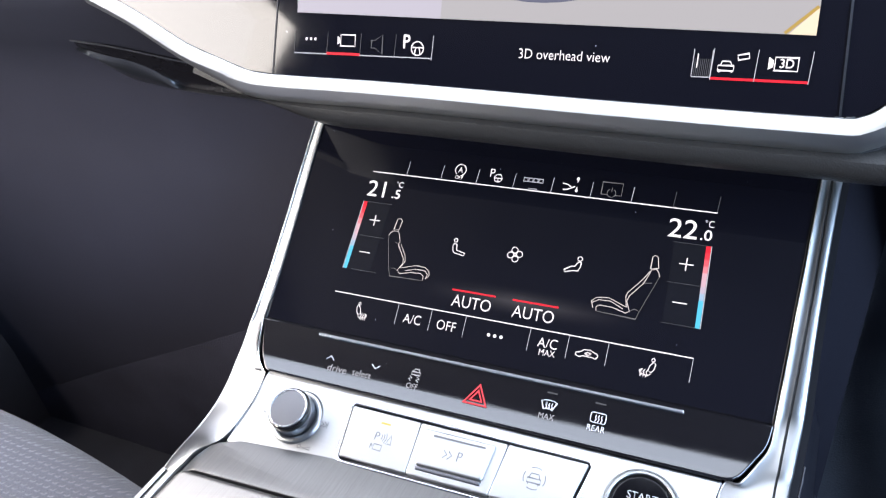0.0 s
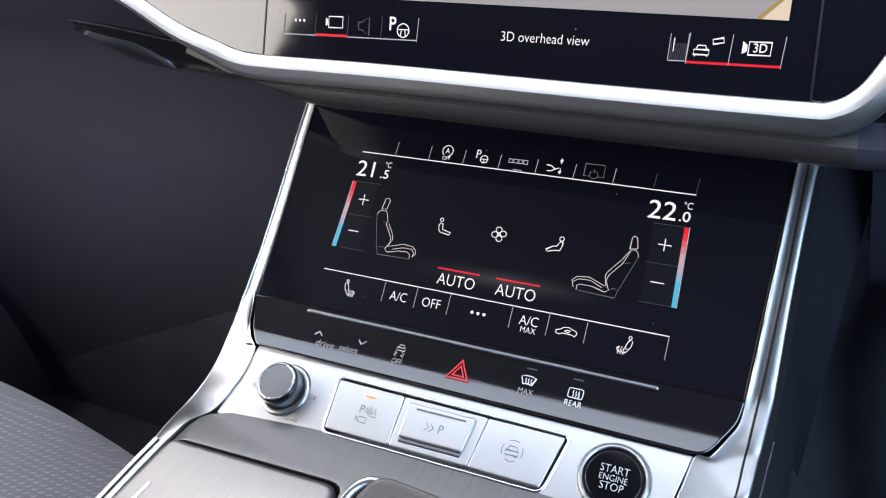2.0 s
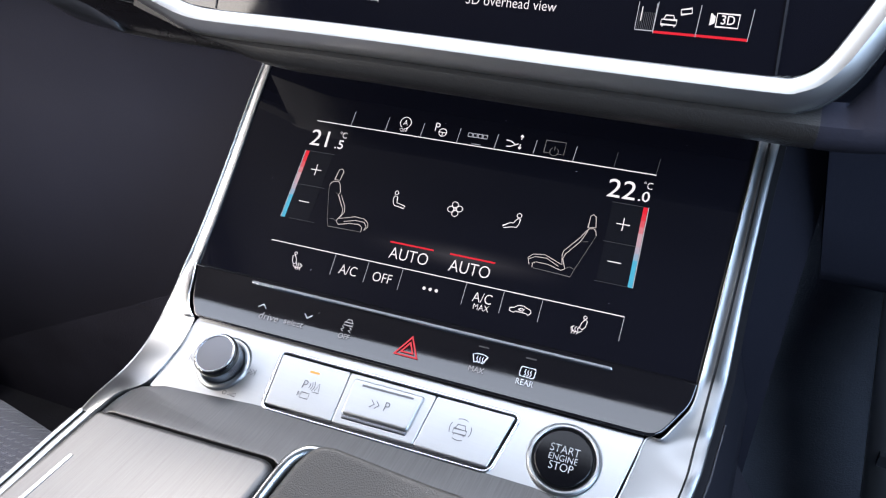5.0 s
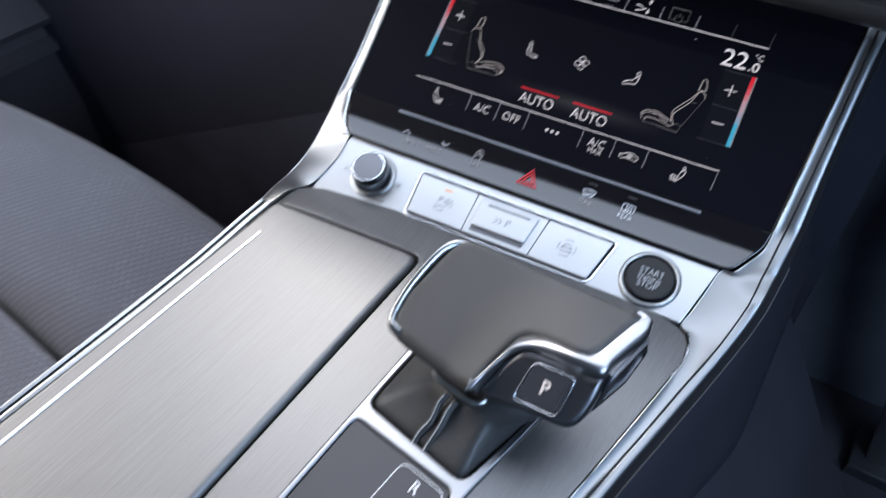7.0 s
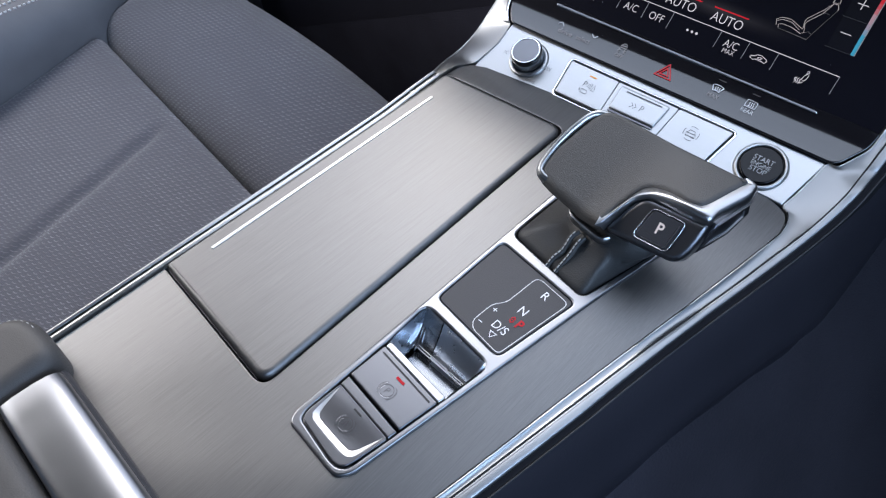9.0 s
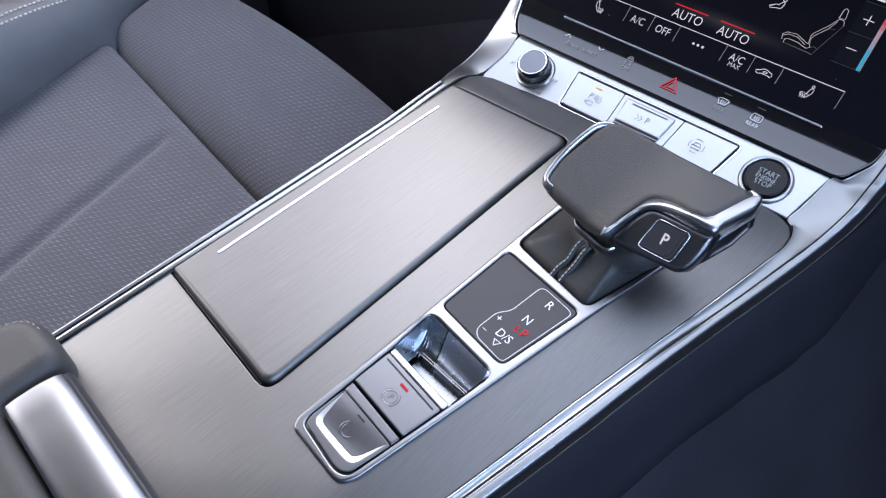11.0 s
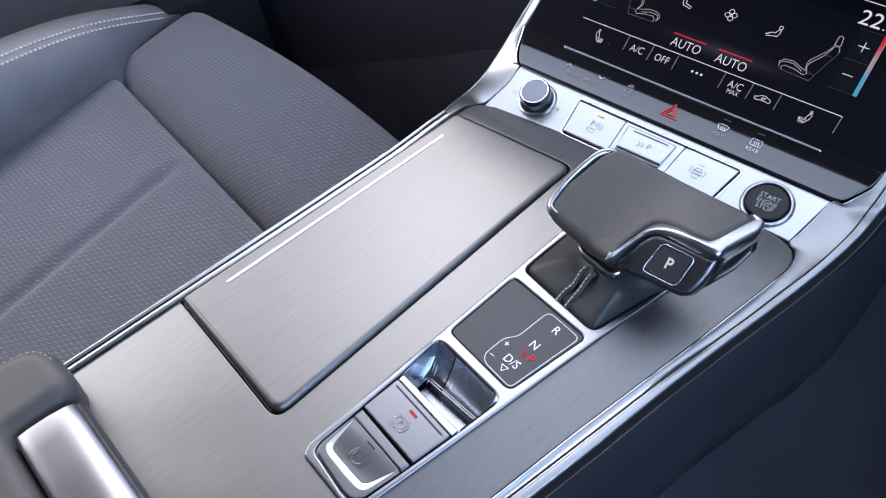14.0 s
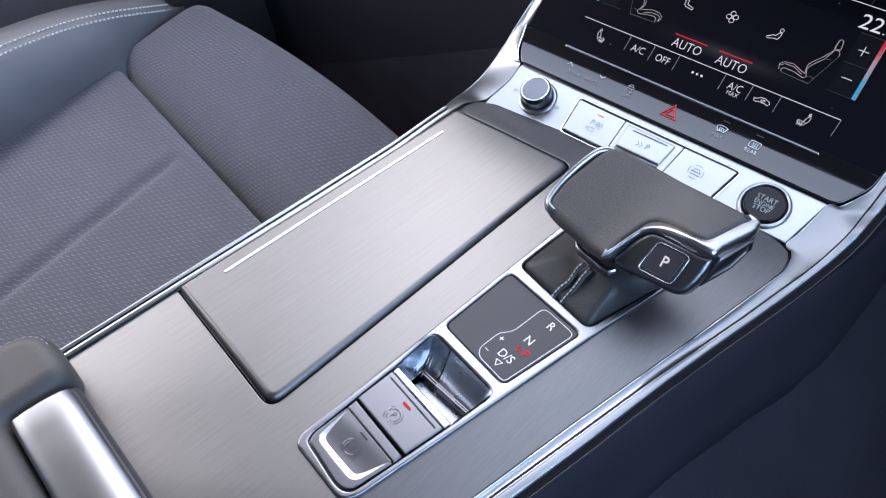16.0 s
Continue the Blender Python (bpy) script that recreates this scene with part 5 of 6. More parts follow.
    driver_dim = [[(0.0692, 0.0366), (0.0625, 0.0181), (0.0613, 0.0141), (0.0421, 0.0149)], [(0.0625, 0.0181), (0.0600, 0.0190), (0.0579, 0.0175)], [(0.0622, 0.0322), (0.0660, 0.0330)]]
    for lines, dim, words in ((passenger, passenger_dim, "lit line drawing of a seat"), (driver, driver_dim, "lit line drawing of a reclined seat")):
        drawn("seat_outline", d, UI_SEAT, lines, 0.00036, F, h=h, label=words)
        drawn("seat_shadow", d, UI_LOW, dim, 0.00026, F, h=h)
    # air distribution and fan
    sit = [ring_line(-0.0392, 0.0400, 0.0010, 10), [(-0.0403, 0.0368), (-0.0396, 0.0382), (-0.0381, 0.0378), (-0.0377, 0.0346), (-0.0359, 0.0343), (-0.0326, 0.0335), (-0.0333, 0.0321), (-0.0361, 0.0326), (-0.0386, 0.0329), (-0.0397, 0.0340), (-0.0403, 0.0368)]]
    drawn("sitter_symbol", d, UI_WHITE, sit, w, F, h=h)
    lie = [ring_line(0.0294, 0.0397, 0.0012, 10), [(0.0221, 0.0331), (0.0258, 0.0355), (0.0273, 0.0354), (0.0282, 0.0371), (0.0292, 0.0382), (0.0304, 0.0378), (0.0301, 0.0353), (0.0293, 0.0334), (0.0269, 0.0333), (0.0228, 0.0321), (0.0221, 0.0331)]]
    drawn("recliner_symbol", d, UI_WHITE, lie, w, F, h=h)
    blades = [ring_line(0.0024 * math.cos(a), 0.0024 * math.sin(a), 0.0017, 12, 0.0016) for a in (0.2, 1.77, 3.34, 4.91)]
    drawn("fan_symbol", d, UI_WHITE, blades + [ring_line(0, 0, 0.0006, 8)], w, F, (-0.0049, 0.0370), h=h)
    # automatic mode keys
    for x0, x1, x in ((-0.0352, -0.0104, -0.0227), (-0.0012, 0.0232, 0.0112)):
        flat("auto_bar", d, UI_RED, rect(x0, 0.0128, x1, 0.0137), F, h)
        lettering("auto_word", d, UI_WHITE, "AUTO", 0.0091, x - 0.0002, 0.0073, F, h=h)
    # lower row
    lettering("climate_word", d, UI_WHITE, "A/C", 0.0074, -0.0542, -0.0070, F, h=h)
    lettering("climate_word", d, UI_WHITE, "OFF", 0.0074, -0.0342, -0.0069, F, h=h)
    lettering("climate_word", d, UI_WHITE, "A/C", 0.0072, 0.0213, -0.0058, F, h=h)
    lettering("climate_word", d, UI_WHITE, "MAX", 0.0045, 0.0216, -0.0105, F, h=h)
    for k in (-1, 0, 1):
        flat("menu_dot", d, UI_WHITE, circle(-0.0067 + 0.0034 * k, -0.0070, 0.0009, 12), F, h)
    drawn("recirculation_symbol", d, UI_WHITE, [[(0.0360, -0.0082), (0.0360, -0.0070), (0.0382, -0.0063), (0.0397, -0.0051), (0.0425, -0.0048), (0.0444, -0.0056), (0.0462, -0.0061), (0.0468, -0.0074), (0.0457, -0.0088), (0.0444, -0.0082), (0.0392, -0.0081), (0.0382, -0.0089), (0.0369, -0.0086), (0.0360, -0.0082)], [(0.0404, -0.0070), (0.0416, -0.0062), (0.0434, -0.0064), (0.0425, -0.0074), (0.0411, -0.0074), (0.0404, -0.0070)]], w, F, h=h)
    back = [(-0.0888, -0.0054), (-0.0875, -0.0048), (-0.0862, -0.0066), (-0.0857, -0.0091), (-0.0871, -0.0098), (-0.0883, -0.0083), (-0.0888, -0.0054)]
    pan = [(-0.0872, -0.0104), (-0.0858, -0.0115), (-0.0822, -0.0110), (-0.0817, -0.0096), (-0.0830, -0.0088)]
    wave = [[(-0.0857 + 0.0013 * k, -0.0086), (-0.0849 + 0.0013 * k, -0.0098), (-0.0855 + 0.0013 * k, -0.0110), (-0.0849 + 0.0013 * k, -0.0124)] for k in range(3)]
    heat = [ring_line(-0.0874, -0.0038, 0.0008, 8), back, pan] + wave
    drawn("seat_heat_symbol", d, UI_WHITE, heat, 0.00036, F, h=h)
    drawn("seat_heat_symbol", d, UI_WHITE, [[(-0.0145 - x, y) for x, y in line] for line in heat], 0.00036, F, h=h)
    # upper row
    y = 0.0785
    drawn("start_stop_symbol", d, UI_WHITE, [arc(0, 0.0010, 0.0032, -60, 235, 14), [(0.0006, -0.0024), (0.0018, -0.0018), (0.0016, -0.0032)]], 0.0004, F, (-0.0455, y + 0.0004), h=h)
    lettering("symbol_letter", d, UI_WHITE, "A", 0.0046, -0.0455, y + 0.0013, F, h=h)
    lettering("symbol_word", d, UI_WHITE, "OFF", 0.0031, -0.0456, y - 0.0030, F, h=h)
    lettering("symbol_letter", d, UI_WHITE, "P", 0.0070, -0.0268, y + 0.0014, F, h=h)
    drawn("wheel_symbol", d, UI_WHITE, [ring_line(0, 0, 0.0022, 12), [(-0.0022, 0), (0.0022, 0)], [(0, 0), (0, -0.0022)]], 0.0004, F, (-0.0230, y - 0.0010), h=h)
    drawn("row_symbol", d, UI_DIM, [[(-0.0054 + 0.0028 * k, 0), (-0.0032 + 0.0028 * k, 0), (-0.0032 + 0.0028 * k, 0.0020), (-0.0054 + 0.0028 * k, 0.0020), (-0.0054 + 0.0028 * k, 0)] for k in range(4)] + [[(-0.0024, -0.0038), (0.0028, -0.0038)]], 0.00035, F, (-0.0031, y - 0.0010), h=h)
    drawn("air_symbol", d, UI_WHITE, [[(-0.0048, 0.0008), (-0.0020, 0.0004), (0.0004, -0.0012), (-0.0020, -0.0024), (-0.0042, -0.0026)], [(0.0004, -0.0012), (0.0020, -0.0004)], [(0.0030, 0.0020), (0.0030, 0.0046)], [(0.0030, -0.0032), (0.0030, -0.0006)], [(0.0022, 0.0034), (0.0030, 0.0046), (0.0038, 0.0034)], [(0.0022, -0.0022), (0.0030, -0.0032), (0.0038, -0.0022)]], 0.0005, F, (0.0176, y - 0.0006), h=h)
    drawn("power_symbol", d, UI_LOW, [[(-0.0020, -0.0030), (-0.0052, -0.0030), (-0.0052, 0.0036), (0.0052, 0.0036), (0.0052, -0.0030), (0.0020, -0.0030)], arc(0, -0.0020, 0.0022, 120, 420, 12), [(0, -0.0012), (0, 0.0010)]], 0.0003, F, (0.0388, y - 0.0004), h=h)


# ---- infotainment display ----
def infotainment():
    F = UPPER_F
    d = thing("infotainment_display", F @ Vector((0, 0, 0)), "upper dark glass touchscreen in a satin silver bezel", "touchscreen")
    lower_edge = [(-0.262, 0.0330), (-0.2284, 0.0205), (-0.1919, 0.0040), (-0.1660, -0.0040), (-0.1500, -0.0085), (-0.1300, -0.0100), (-0.0620, -0.0105), (0.0469, -0.0128), (0.1250, -0.0138), (0.1380, -0.0128), (0.1460, -0.0070), (0.1520, 0.0035), (0.1610, 0.0230), (0.1750, 0.0560)]
    top = [(0.1760, 0.057), (-0.150, 0.054), (-0.170, 0.046), (-0.262, 0.042)]
    plate("glass", d, SCREEN, lower_edge + top, -0.008, 0.0, 0.0, frame_m=F)
    soft = [p.xy for p in smooth_path([(x, y, 0) for x, y in lower_edge], 5)]
    out = F.to_3x3() @ Vector((0, 0, 1))

    def swept(name, profile, material, first=-1.0, label="", way=None):
        rings = []
        flat_way = way or soft
        line = [F @ Vector((x, y, 0.0)) for x, y in flat_way]
        for i, p in enumerate(line):
            x = flat_way[i].x
            if x < first:
                continue
            along = (line[min(i + 1, len(line) - 1)] - line[max(i - 1, 0)]).normalized()
            side = along.cross(out).normalized()
            rings.append([p + side * a + out * b for a, b in profile(x)])
        part(name, loft_bm(rings), material, d, label, smooth=40)

    def bezel_line(x):
        w = 0.55 + 0.45 * ease((x + 0.20) / 0.06)
        return [(0.0, -0.0010), (0.0, 0.0006), (0.0006, 0.0014), (0.0024, 0.0030), (0.0048, 0.0043), (0.0064, 0.0050), (0.0064 + 0.0010 * w, 0.0044), (0.0064 + 0.0036 * w, 0.0026), (0.0064 + 0.0058 * w, 0.0004), (0.0064 + 0.0070 * w, -0.0020), (0.0064 + 0.0072 * w, -0.0050), (0.0, -0.0060)]
    swept("bezel", bezel_line, BEZEL, label="satin silver bezel")
    swept("bezel_gap", lambda x: [(0.0100, -0.010), (0.0110, -0.0030), (0.0142, -0.0034), (0.0142, -0.012)], DARK, -0.19)

    def lip_line(x):
        k = ease((x + 0.158) / 0.062)
        rise = between(x, [(0.1530, 0.0), (0.1564, 0.002), (0.1643, 0.013), (0.1735, 0.031), (0.1900, 0.068)])
        sunk = min(0.006, rise)
        return [(0.0120 - rise, -0.0040 - sunk), (0.0136 - rise, -0.0024 - sunk), (0.0136 + 0.0024 * k, -0.0006), (0.0136 + 0.0064 * k, -0.0012), (0.0136 + 0.0092 * k, -0.0038), (0.0136 + 0.0110 * k, -0.0090), (0.0136 + 0.0116 * k, -0.0185), (0.0136 + 0.0100 * k, -0.045), (0.0060, -0.050), (0.0060, -0.008)]
    # the lip runs straight on where the bezel turns up, and closes the dash beside it
    straight = lower_edge[:9] + [(0.1380, -0.0142), (0.1500, -0.0143), (0.1564, -0.0142), (0.1643, -0.0138), (0.1735, -0.0128), (0.1900, -0.0100), (0.2400, 0.0030)]
    run = [p.xy for p in smooth_path([(x, y, 0) for x, y in straight], 5)]
    swept("leather_lip", lip_line, LIP, -0.156, "grained black leather lip", [p for p in run if p.x < 0.1505])
    swept("dash_end", lip_line, KNEE, 0.1490, "dark end of the dash beside the bezel", run)
    h = 0.0004
    drawn("left_rule", d, UI_FAINT, [[(-0.1342, -0.0095), (-0.1306, 0.05)]], 0.0007, F, h=h)
    plate("right_rule", d, CHROME, [(0.1301, -0.0135), (0.1310, -0.0135), (0.1277, 0.050), (0.1268, 0.050)], 0.0, 0.0006, frame_m=F)
    flat("camera_picture", d, UI_PICTURE, [(-0.1197, 0.0212), (0.1178, 0.0165), (0.1174, 0.050), (-0.1199, 0.050)], F, h, "grey camera picture on the screen")
    flat("camera_picture_panel", d, UI_PALE, [(-0.1197, 0.0212), (-0.0405, 0.0196), (-0.0398, 0.050), (-0.1199, 0.050)], F, h + 0.0001, "paler half of the camera picture")
    flat("camera_picture_shape", d, UI_BLUR, circle(0.0080, 0.0372, 0.030, 24, 0.0100), F, h + 0.0001, "dark blue shape in the camera picture")
    flat("camera_picture_corner", d, UI_TAN, [(0.1080, 0.0167), (0.1178, 0.0165), (0.1176, 0.0268)], F, h + 0.0002, "cream corner of the camera picture")
    drawn("camera_picture_line", d, UI_GOLD, [[(0.1066, 0.0170), (0.1172, 0.0272)]], 0.0013, F, h=h + 0.0003, label="golden line in the camera picture")
    # left keys
    xs = (-0.1212, -0.1018, -0.0828, -0.0637, -0.0440)
    for i, (a, b) in enumerate(zip(xs, xs[1:])):
        m = UI_RED if i == 1 else UI_DIM
        flat("key_underline", d, m, rect(a, 0.0012, b, 0.0024 if i == 1 else 0.0017), F, h)
        drawn("key_side", d, UI_FAINT, [[(a, 0.0006), (a + 0.0006, 0.0120)]], 0.0003, F, h=h)
    drawn("key_side", d, UI_DIM, [[(-0.0440, 0.0006), (-0.0434, 0.0120)]], 0.0003, F, h=h)
    for k in (-1, 0, 1):
        flat("menu_dot", d, UI_WHITE, circle(-0.1112 + 0.0026 * k, 0.0085, 0.0007, 10), F, h)
    drawn("camera_symbol", d, UI_WHITE, [rect(-0.0026, -0.0022, 0.0056, 0.0032) + [(-0.0026, -0.0022)]], 0.0004, F, (-0.0912, 0.0078), h=h)
    flat("camera_lens", d, UI_WHITE, [(-0.0956, 0.0062), (-0.0942, 0.0072), (-0.0942, 0.0092), (-0.0956, 0.0104)], F, h)
    drawn("speaker_symbol", d, UI_FAINT, [[(-0.003, -0.0018), (-0.001, -0.0018), (0.003, -0.0045), (0.003, 0.0045), (-0.001, 0.0018), (-0.003, 0.0018), (-0.003, -0.0018)]], 0.0005, F, (-0.0734, 0.0070), h=h)
    lettering("symbol_letter", d, UI_WHITE, "P", 0.0090, -0.0575, 0.0085, F, h=h, bold=0.0002)
    drawn("wheel_symbol", d, UI_WHITE, [ring_line(0, 0, 0.0032, 14), [(-0.0032, 0.0004), (0.0032, 0.0004)], [(-0.001, 0), (-0.0014, -0.0030)], [(0.001, 0), (0.0014, -0.0030)]], 0.0005, F, (-0.0515, 0.0058), h=h)
    lettering("view_title", d, UI_WHITE, "3D overhead view", 0.0062, 0.0193, 0.0051, F, h=h, wide=1.02, turn=-0.4)
    # right keys
    for k in range(11):
        drawn("scroll_stripe", d, UI_FAINT if k % 10 else UI_DIM, [[(0.0738 + 0.00073 * k, -0.0008), (0.0740 + 0.00073 * k, 0.0062 if k % 10 else 0.0100)]], 0.0003, F, h=h)
    flat("scroll_base", d, UI_DIM, rect(0.0738, -0.0012, 0.0812, -0.0008), F, h)
    drawn("scroll_mark", d, UI_WHITE, [[(0.0756, 0.0026), (0.0757, 0.0082)]], 0.0004, F, h=h + 0.0002)
    for a, b in ((0.0814, 0.0977), (0.0981, 0.1176)):
        flat("key_underline", d, UI_RED, rect(a, -0.0018, b, -0.0008), F, h)
    for x in (0.0812, 0.0979, 0.1176):
        drawn("key_side", d, UI_DIM, [[(x, -0.0020), (x + 0.0005, 0.0105)]], 0.0003, F, h=h)
    drawn("car_symbol", d, UI_WHITE, [[(-0.0026, 0.0004), (-0.0018, 0.0024), (0.0018, 0.0024), (0.0026, 0.0004)], rect(-0.0036, -0.0020, 0.0036, 0.0004) + [(-0.0036, -0.0020)], [(-0.0028, -0.0020), (-0.0028, -0.0030)], [(0.0028, -0.0020), (0.0028, -0.0030)]], 0.0004, F, (0.0868, 0.0036), 0.84, h=h)
    drawn("camera_symbol", d, UI_WHITE, [rect(-0.0026, -0.0012, 0.0026, 0.0012) + [(-0.0026, -0.0012)]], 0.0004, F, (0.0930, 0.0076), 0.8, turn=12, h=h)
    flat("camera_lens", d, UI_WHITE, [(0.1024, 0.0030), (0.1043, 0.0041), (0.1043, 0.0066), (0.1024, 0.0080)], F, h)
    drawn("view_border", d, UI_WHITE, [rect(0.1048, 0.0028, 0.1132, 0.0079) + [(0.1048, 0.0028)]], 0.0004, F, h=h)
    lettering("view_word", d, UI_WHITE, "3D", 0.0050, 0.1091, 0.0054, F, h=h, bold=0.0001)


# ---- trims beside the displays ----
def side_trims():
    S, T, P = SCREEN_F, STRIP_F, PANEL_F

    def on(f, x, y, h=0.001):
        return f @ Vector((x, y, h))
    left = thing("side_trim", (-0.148, 0.25, 0.02), "satin silver trim sweeping up beside the climate display", "trim", "trims beside the display")
    inner = [on(S, -0.1392, 0.132), on(S, -0.1412, 0.080), on(S, -0.1424, 0.036), on(S, -0.1442, 0.000), on(S, -0.1460, -0.0180), on(T, -0.1432, 0.0040), on(T, -0.1385, -0.0085), on(T, -0.1310, -0.0165),
             on(P, -0.1280, 0.0062), on(P, -0.1270, -0.0068), on(P, -0.1286, -0.0177), on(P, -0.1332, -0.0340, 0.0018), Vector((-0.1380, 0.1655, -0.0006)), Vector((-0.1384, 0.1570, 0.0000)), Vector((-0.1382, 0.1475, 0.0006))]
    outer = [Vector(p) for p in ((-0.1510, 0.3510, 0.1380), (-0.1519, 0.3143, 0.1011), (-0.1523, 0.2833, 0.0698), (-0.1530, 0.2607, 0.0470), (-0.1542, 0.2490, 0.0352), (-0.1540, 0.2385, 0.0270), (-0.1534, 0.2290, 0.0195), (-0.1532, 0.2195, 0.0128), (-0.1533, 0.2100, 0.0058), (-0.1537, 0.2005, 0.0002), (-0.1538, 0.1905, -0.0032), (-0.1533, 0.1800, -0.0045), (-0.1518, 0.1695, -0.0036), (-0.1492, 0.1582, -0.0018), (-0.1455, 0.1475, 0.0))]
    i, o = smooth_path(inner), smooth_path(outer)
    part("satin_face", between_bm(i, o, 0.008, [-0.0012 + 0.0018 * ease((k - 26) / 20) for k in range(len(i))], 10), TRIM, left, smooth=70)
    edge = [p + Vector((0.0008, 0, 0.0002)) for p in o]
    part("bright_edge", sweep_bm(edge, [(0.0005 * math.cos(radians(a)), 0.0005 * math.sin(radians(a))) for a in range(0, 360, 45)]), BEZEL, left, smooth=60)
    side = [[p + Vector((-0.0006, 0, -0.001)), p + Vector((-0.003, 0.01, -0.06)), p + Vector((0.01, 0.03, -0.12)), p + Vector((0.02, 0.02, -0.02))] for p in o]
    part("black_flank", loft_bm(side), SIDE, left, smooth=50)

    right = thing("side_trim", (0.135, 0.25, 0.02), "satin silver trim with a fine groove from the console up beside the display", "trim", "trims beside the display")
    inner = [on(S, 0.1358, 0.132), on(S, 0.1332, 0.085), on(S, 0.1308, 0.033), on(S, 0.1290, -0.008), on(S, 0.1284, -0.019), on(T, 0.1286, 0.0030, 0.0004), on(T, 0.1244, -0.0060, 0.0003), on(T, 0.1186, -0.0154, 0.0), on(P, 0.1136, 0.0080, 0.0),
             on(P, 0.1108, -0.0050, -0.0005), on(P, 0.1079, -0.0190, -0.0010), on(P, 0.1056, -0.0285, -0.0008), Vector((0.1114, 0.1912, -0.0012)), Vector((0.1146, 0.1846, -0.0015)), Vector((0.1159, 0.1742, -0.0022))]
    mid = [on(S, 0.1402, 0.132, 0), on(S, 0.1379, 0.085, 0), on(S, 0.1363, 0.033, 0), on(S, 0.1345, -0.0080, 0), on(S, 0.1338, -0.0200, 0), on(T, 0.1341, 0.0010, 0), on(T, 0.1336, -0.0062, 0), on(T, 0.1329, -0.0132, 0)]
    mid += [rail(y, RAIL_MID) for y in (0.2180, 0.2100, 0.2025, 0.1960, 0.1900, 0.1840, 0.1755)]
    outer = [on(S, 0.1452, 0.132, -0.0010), on(S, 0.1422, 0.085, -0.0010), on(S, 0.1405, 0.033, -0.0010), on(S, 0.1401, -0.0070, -0.0010), on(S, 0.1399, -0.0190, -0.0010), on(T, 0.1401, 0.0014, -0.0016), on(T, 0.1396, -0.0050, -0.0016), on(T, 0.1389, -0.0110, -0.0016)]
    outer += [rail(y, RAIL_OUT, 0.0012) for y in (0.2215, 0.2135, 0.2055, 0.1985, 0.1920, 0.1855, 0.1755)]
    for x, y in EDGE_R[-2::-1]:
        inner.append(Vector((x + 0.0003, y, deck_shape(Vector((x, y, 0.0002)))[2])))
        mid.append(rail(y, RAIL_MID))
        outer.append(rail(y, RAIL_OUT, 0.0012))
    i, m, o = smooth_path(inner), smooth_path(mid), smooth_path(outer)
    cut = [a + (a - b).normalized() * 0.0007 for a, b in zip(m, o)]
    lip = [a - (a - b).normalized() * 0.0005 for a, b in zip(m, o)]
    down = Vector((0, 0, 0.0008))
    part("inner_face", between_bm(i, cut, 0.008, -0.0008, 10), RAIL, right, smooth=70)
    part("groove", between_bm([p - down for p in cut], [p - down for p in lip], 0.008, 0.0), DARK, right)
    part("outer_face", between_bm(lip, o, 0.004, 0.0006, 6), RAIL, right, smooth=70)
    part("inner_edge", sweep_bm([p + Vector((0.0004, 0, 0.0002)) for p in i], [(0.0004 * math.cos(radians(a)), 0.0004 * math.sin(radians(a))) for a in range(0, 360, 60)]), BEZEL, right, smooth=60)
    part("fine_line", sweep_bm([p + Vector((0.0006, 0, 0.0002)) for p in lip], [(-0.0003, -0.0003), (0.0003, -0.0003), (0.0003, 0.0003), (-0.0003, 0.0003)]), RAIL, right)
    side = [[p + Vector((-0.0006, 0, -0.0022)), p + Vector((0.0030, 0.0, -0.0030)), p + Vector((0.0034, 0.006, -0.0100)), p + Vector((0.0036, 0.060, -0.0560)), p + Vector((-0.012, 0.060, -0.056)), p + Vector((-0.012, 0.004, -0.02))] for p in o]
    part("black_flank", loft_bm(side), SHADE, right, smooth=50)
    # a paler strip is added for the dim highlight beyond the gap
    part("highlight_strip", sweep_bm([p + Vector((0.0036, 0, -0.0036)) for p in o[30:]], [(0.0005 * math.cos(radians(a)), 0.0005 * math.sin(radians(a))) for a in range(0, 360, 60)]), MATT, right, "fine paler strip standing for a highlight beyond the black gap", smooth=60)
    corner = [p + Vector((0, 0, 0.0006)) for p in i[72:90]]
    part("bright_line", sweep_bm(corner, [(-0.0004, -0.0004), (0.0004, -0.0004), (0.0004, 0.0004), (-0.0004, 0.0004)]), CHROME, right)


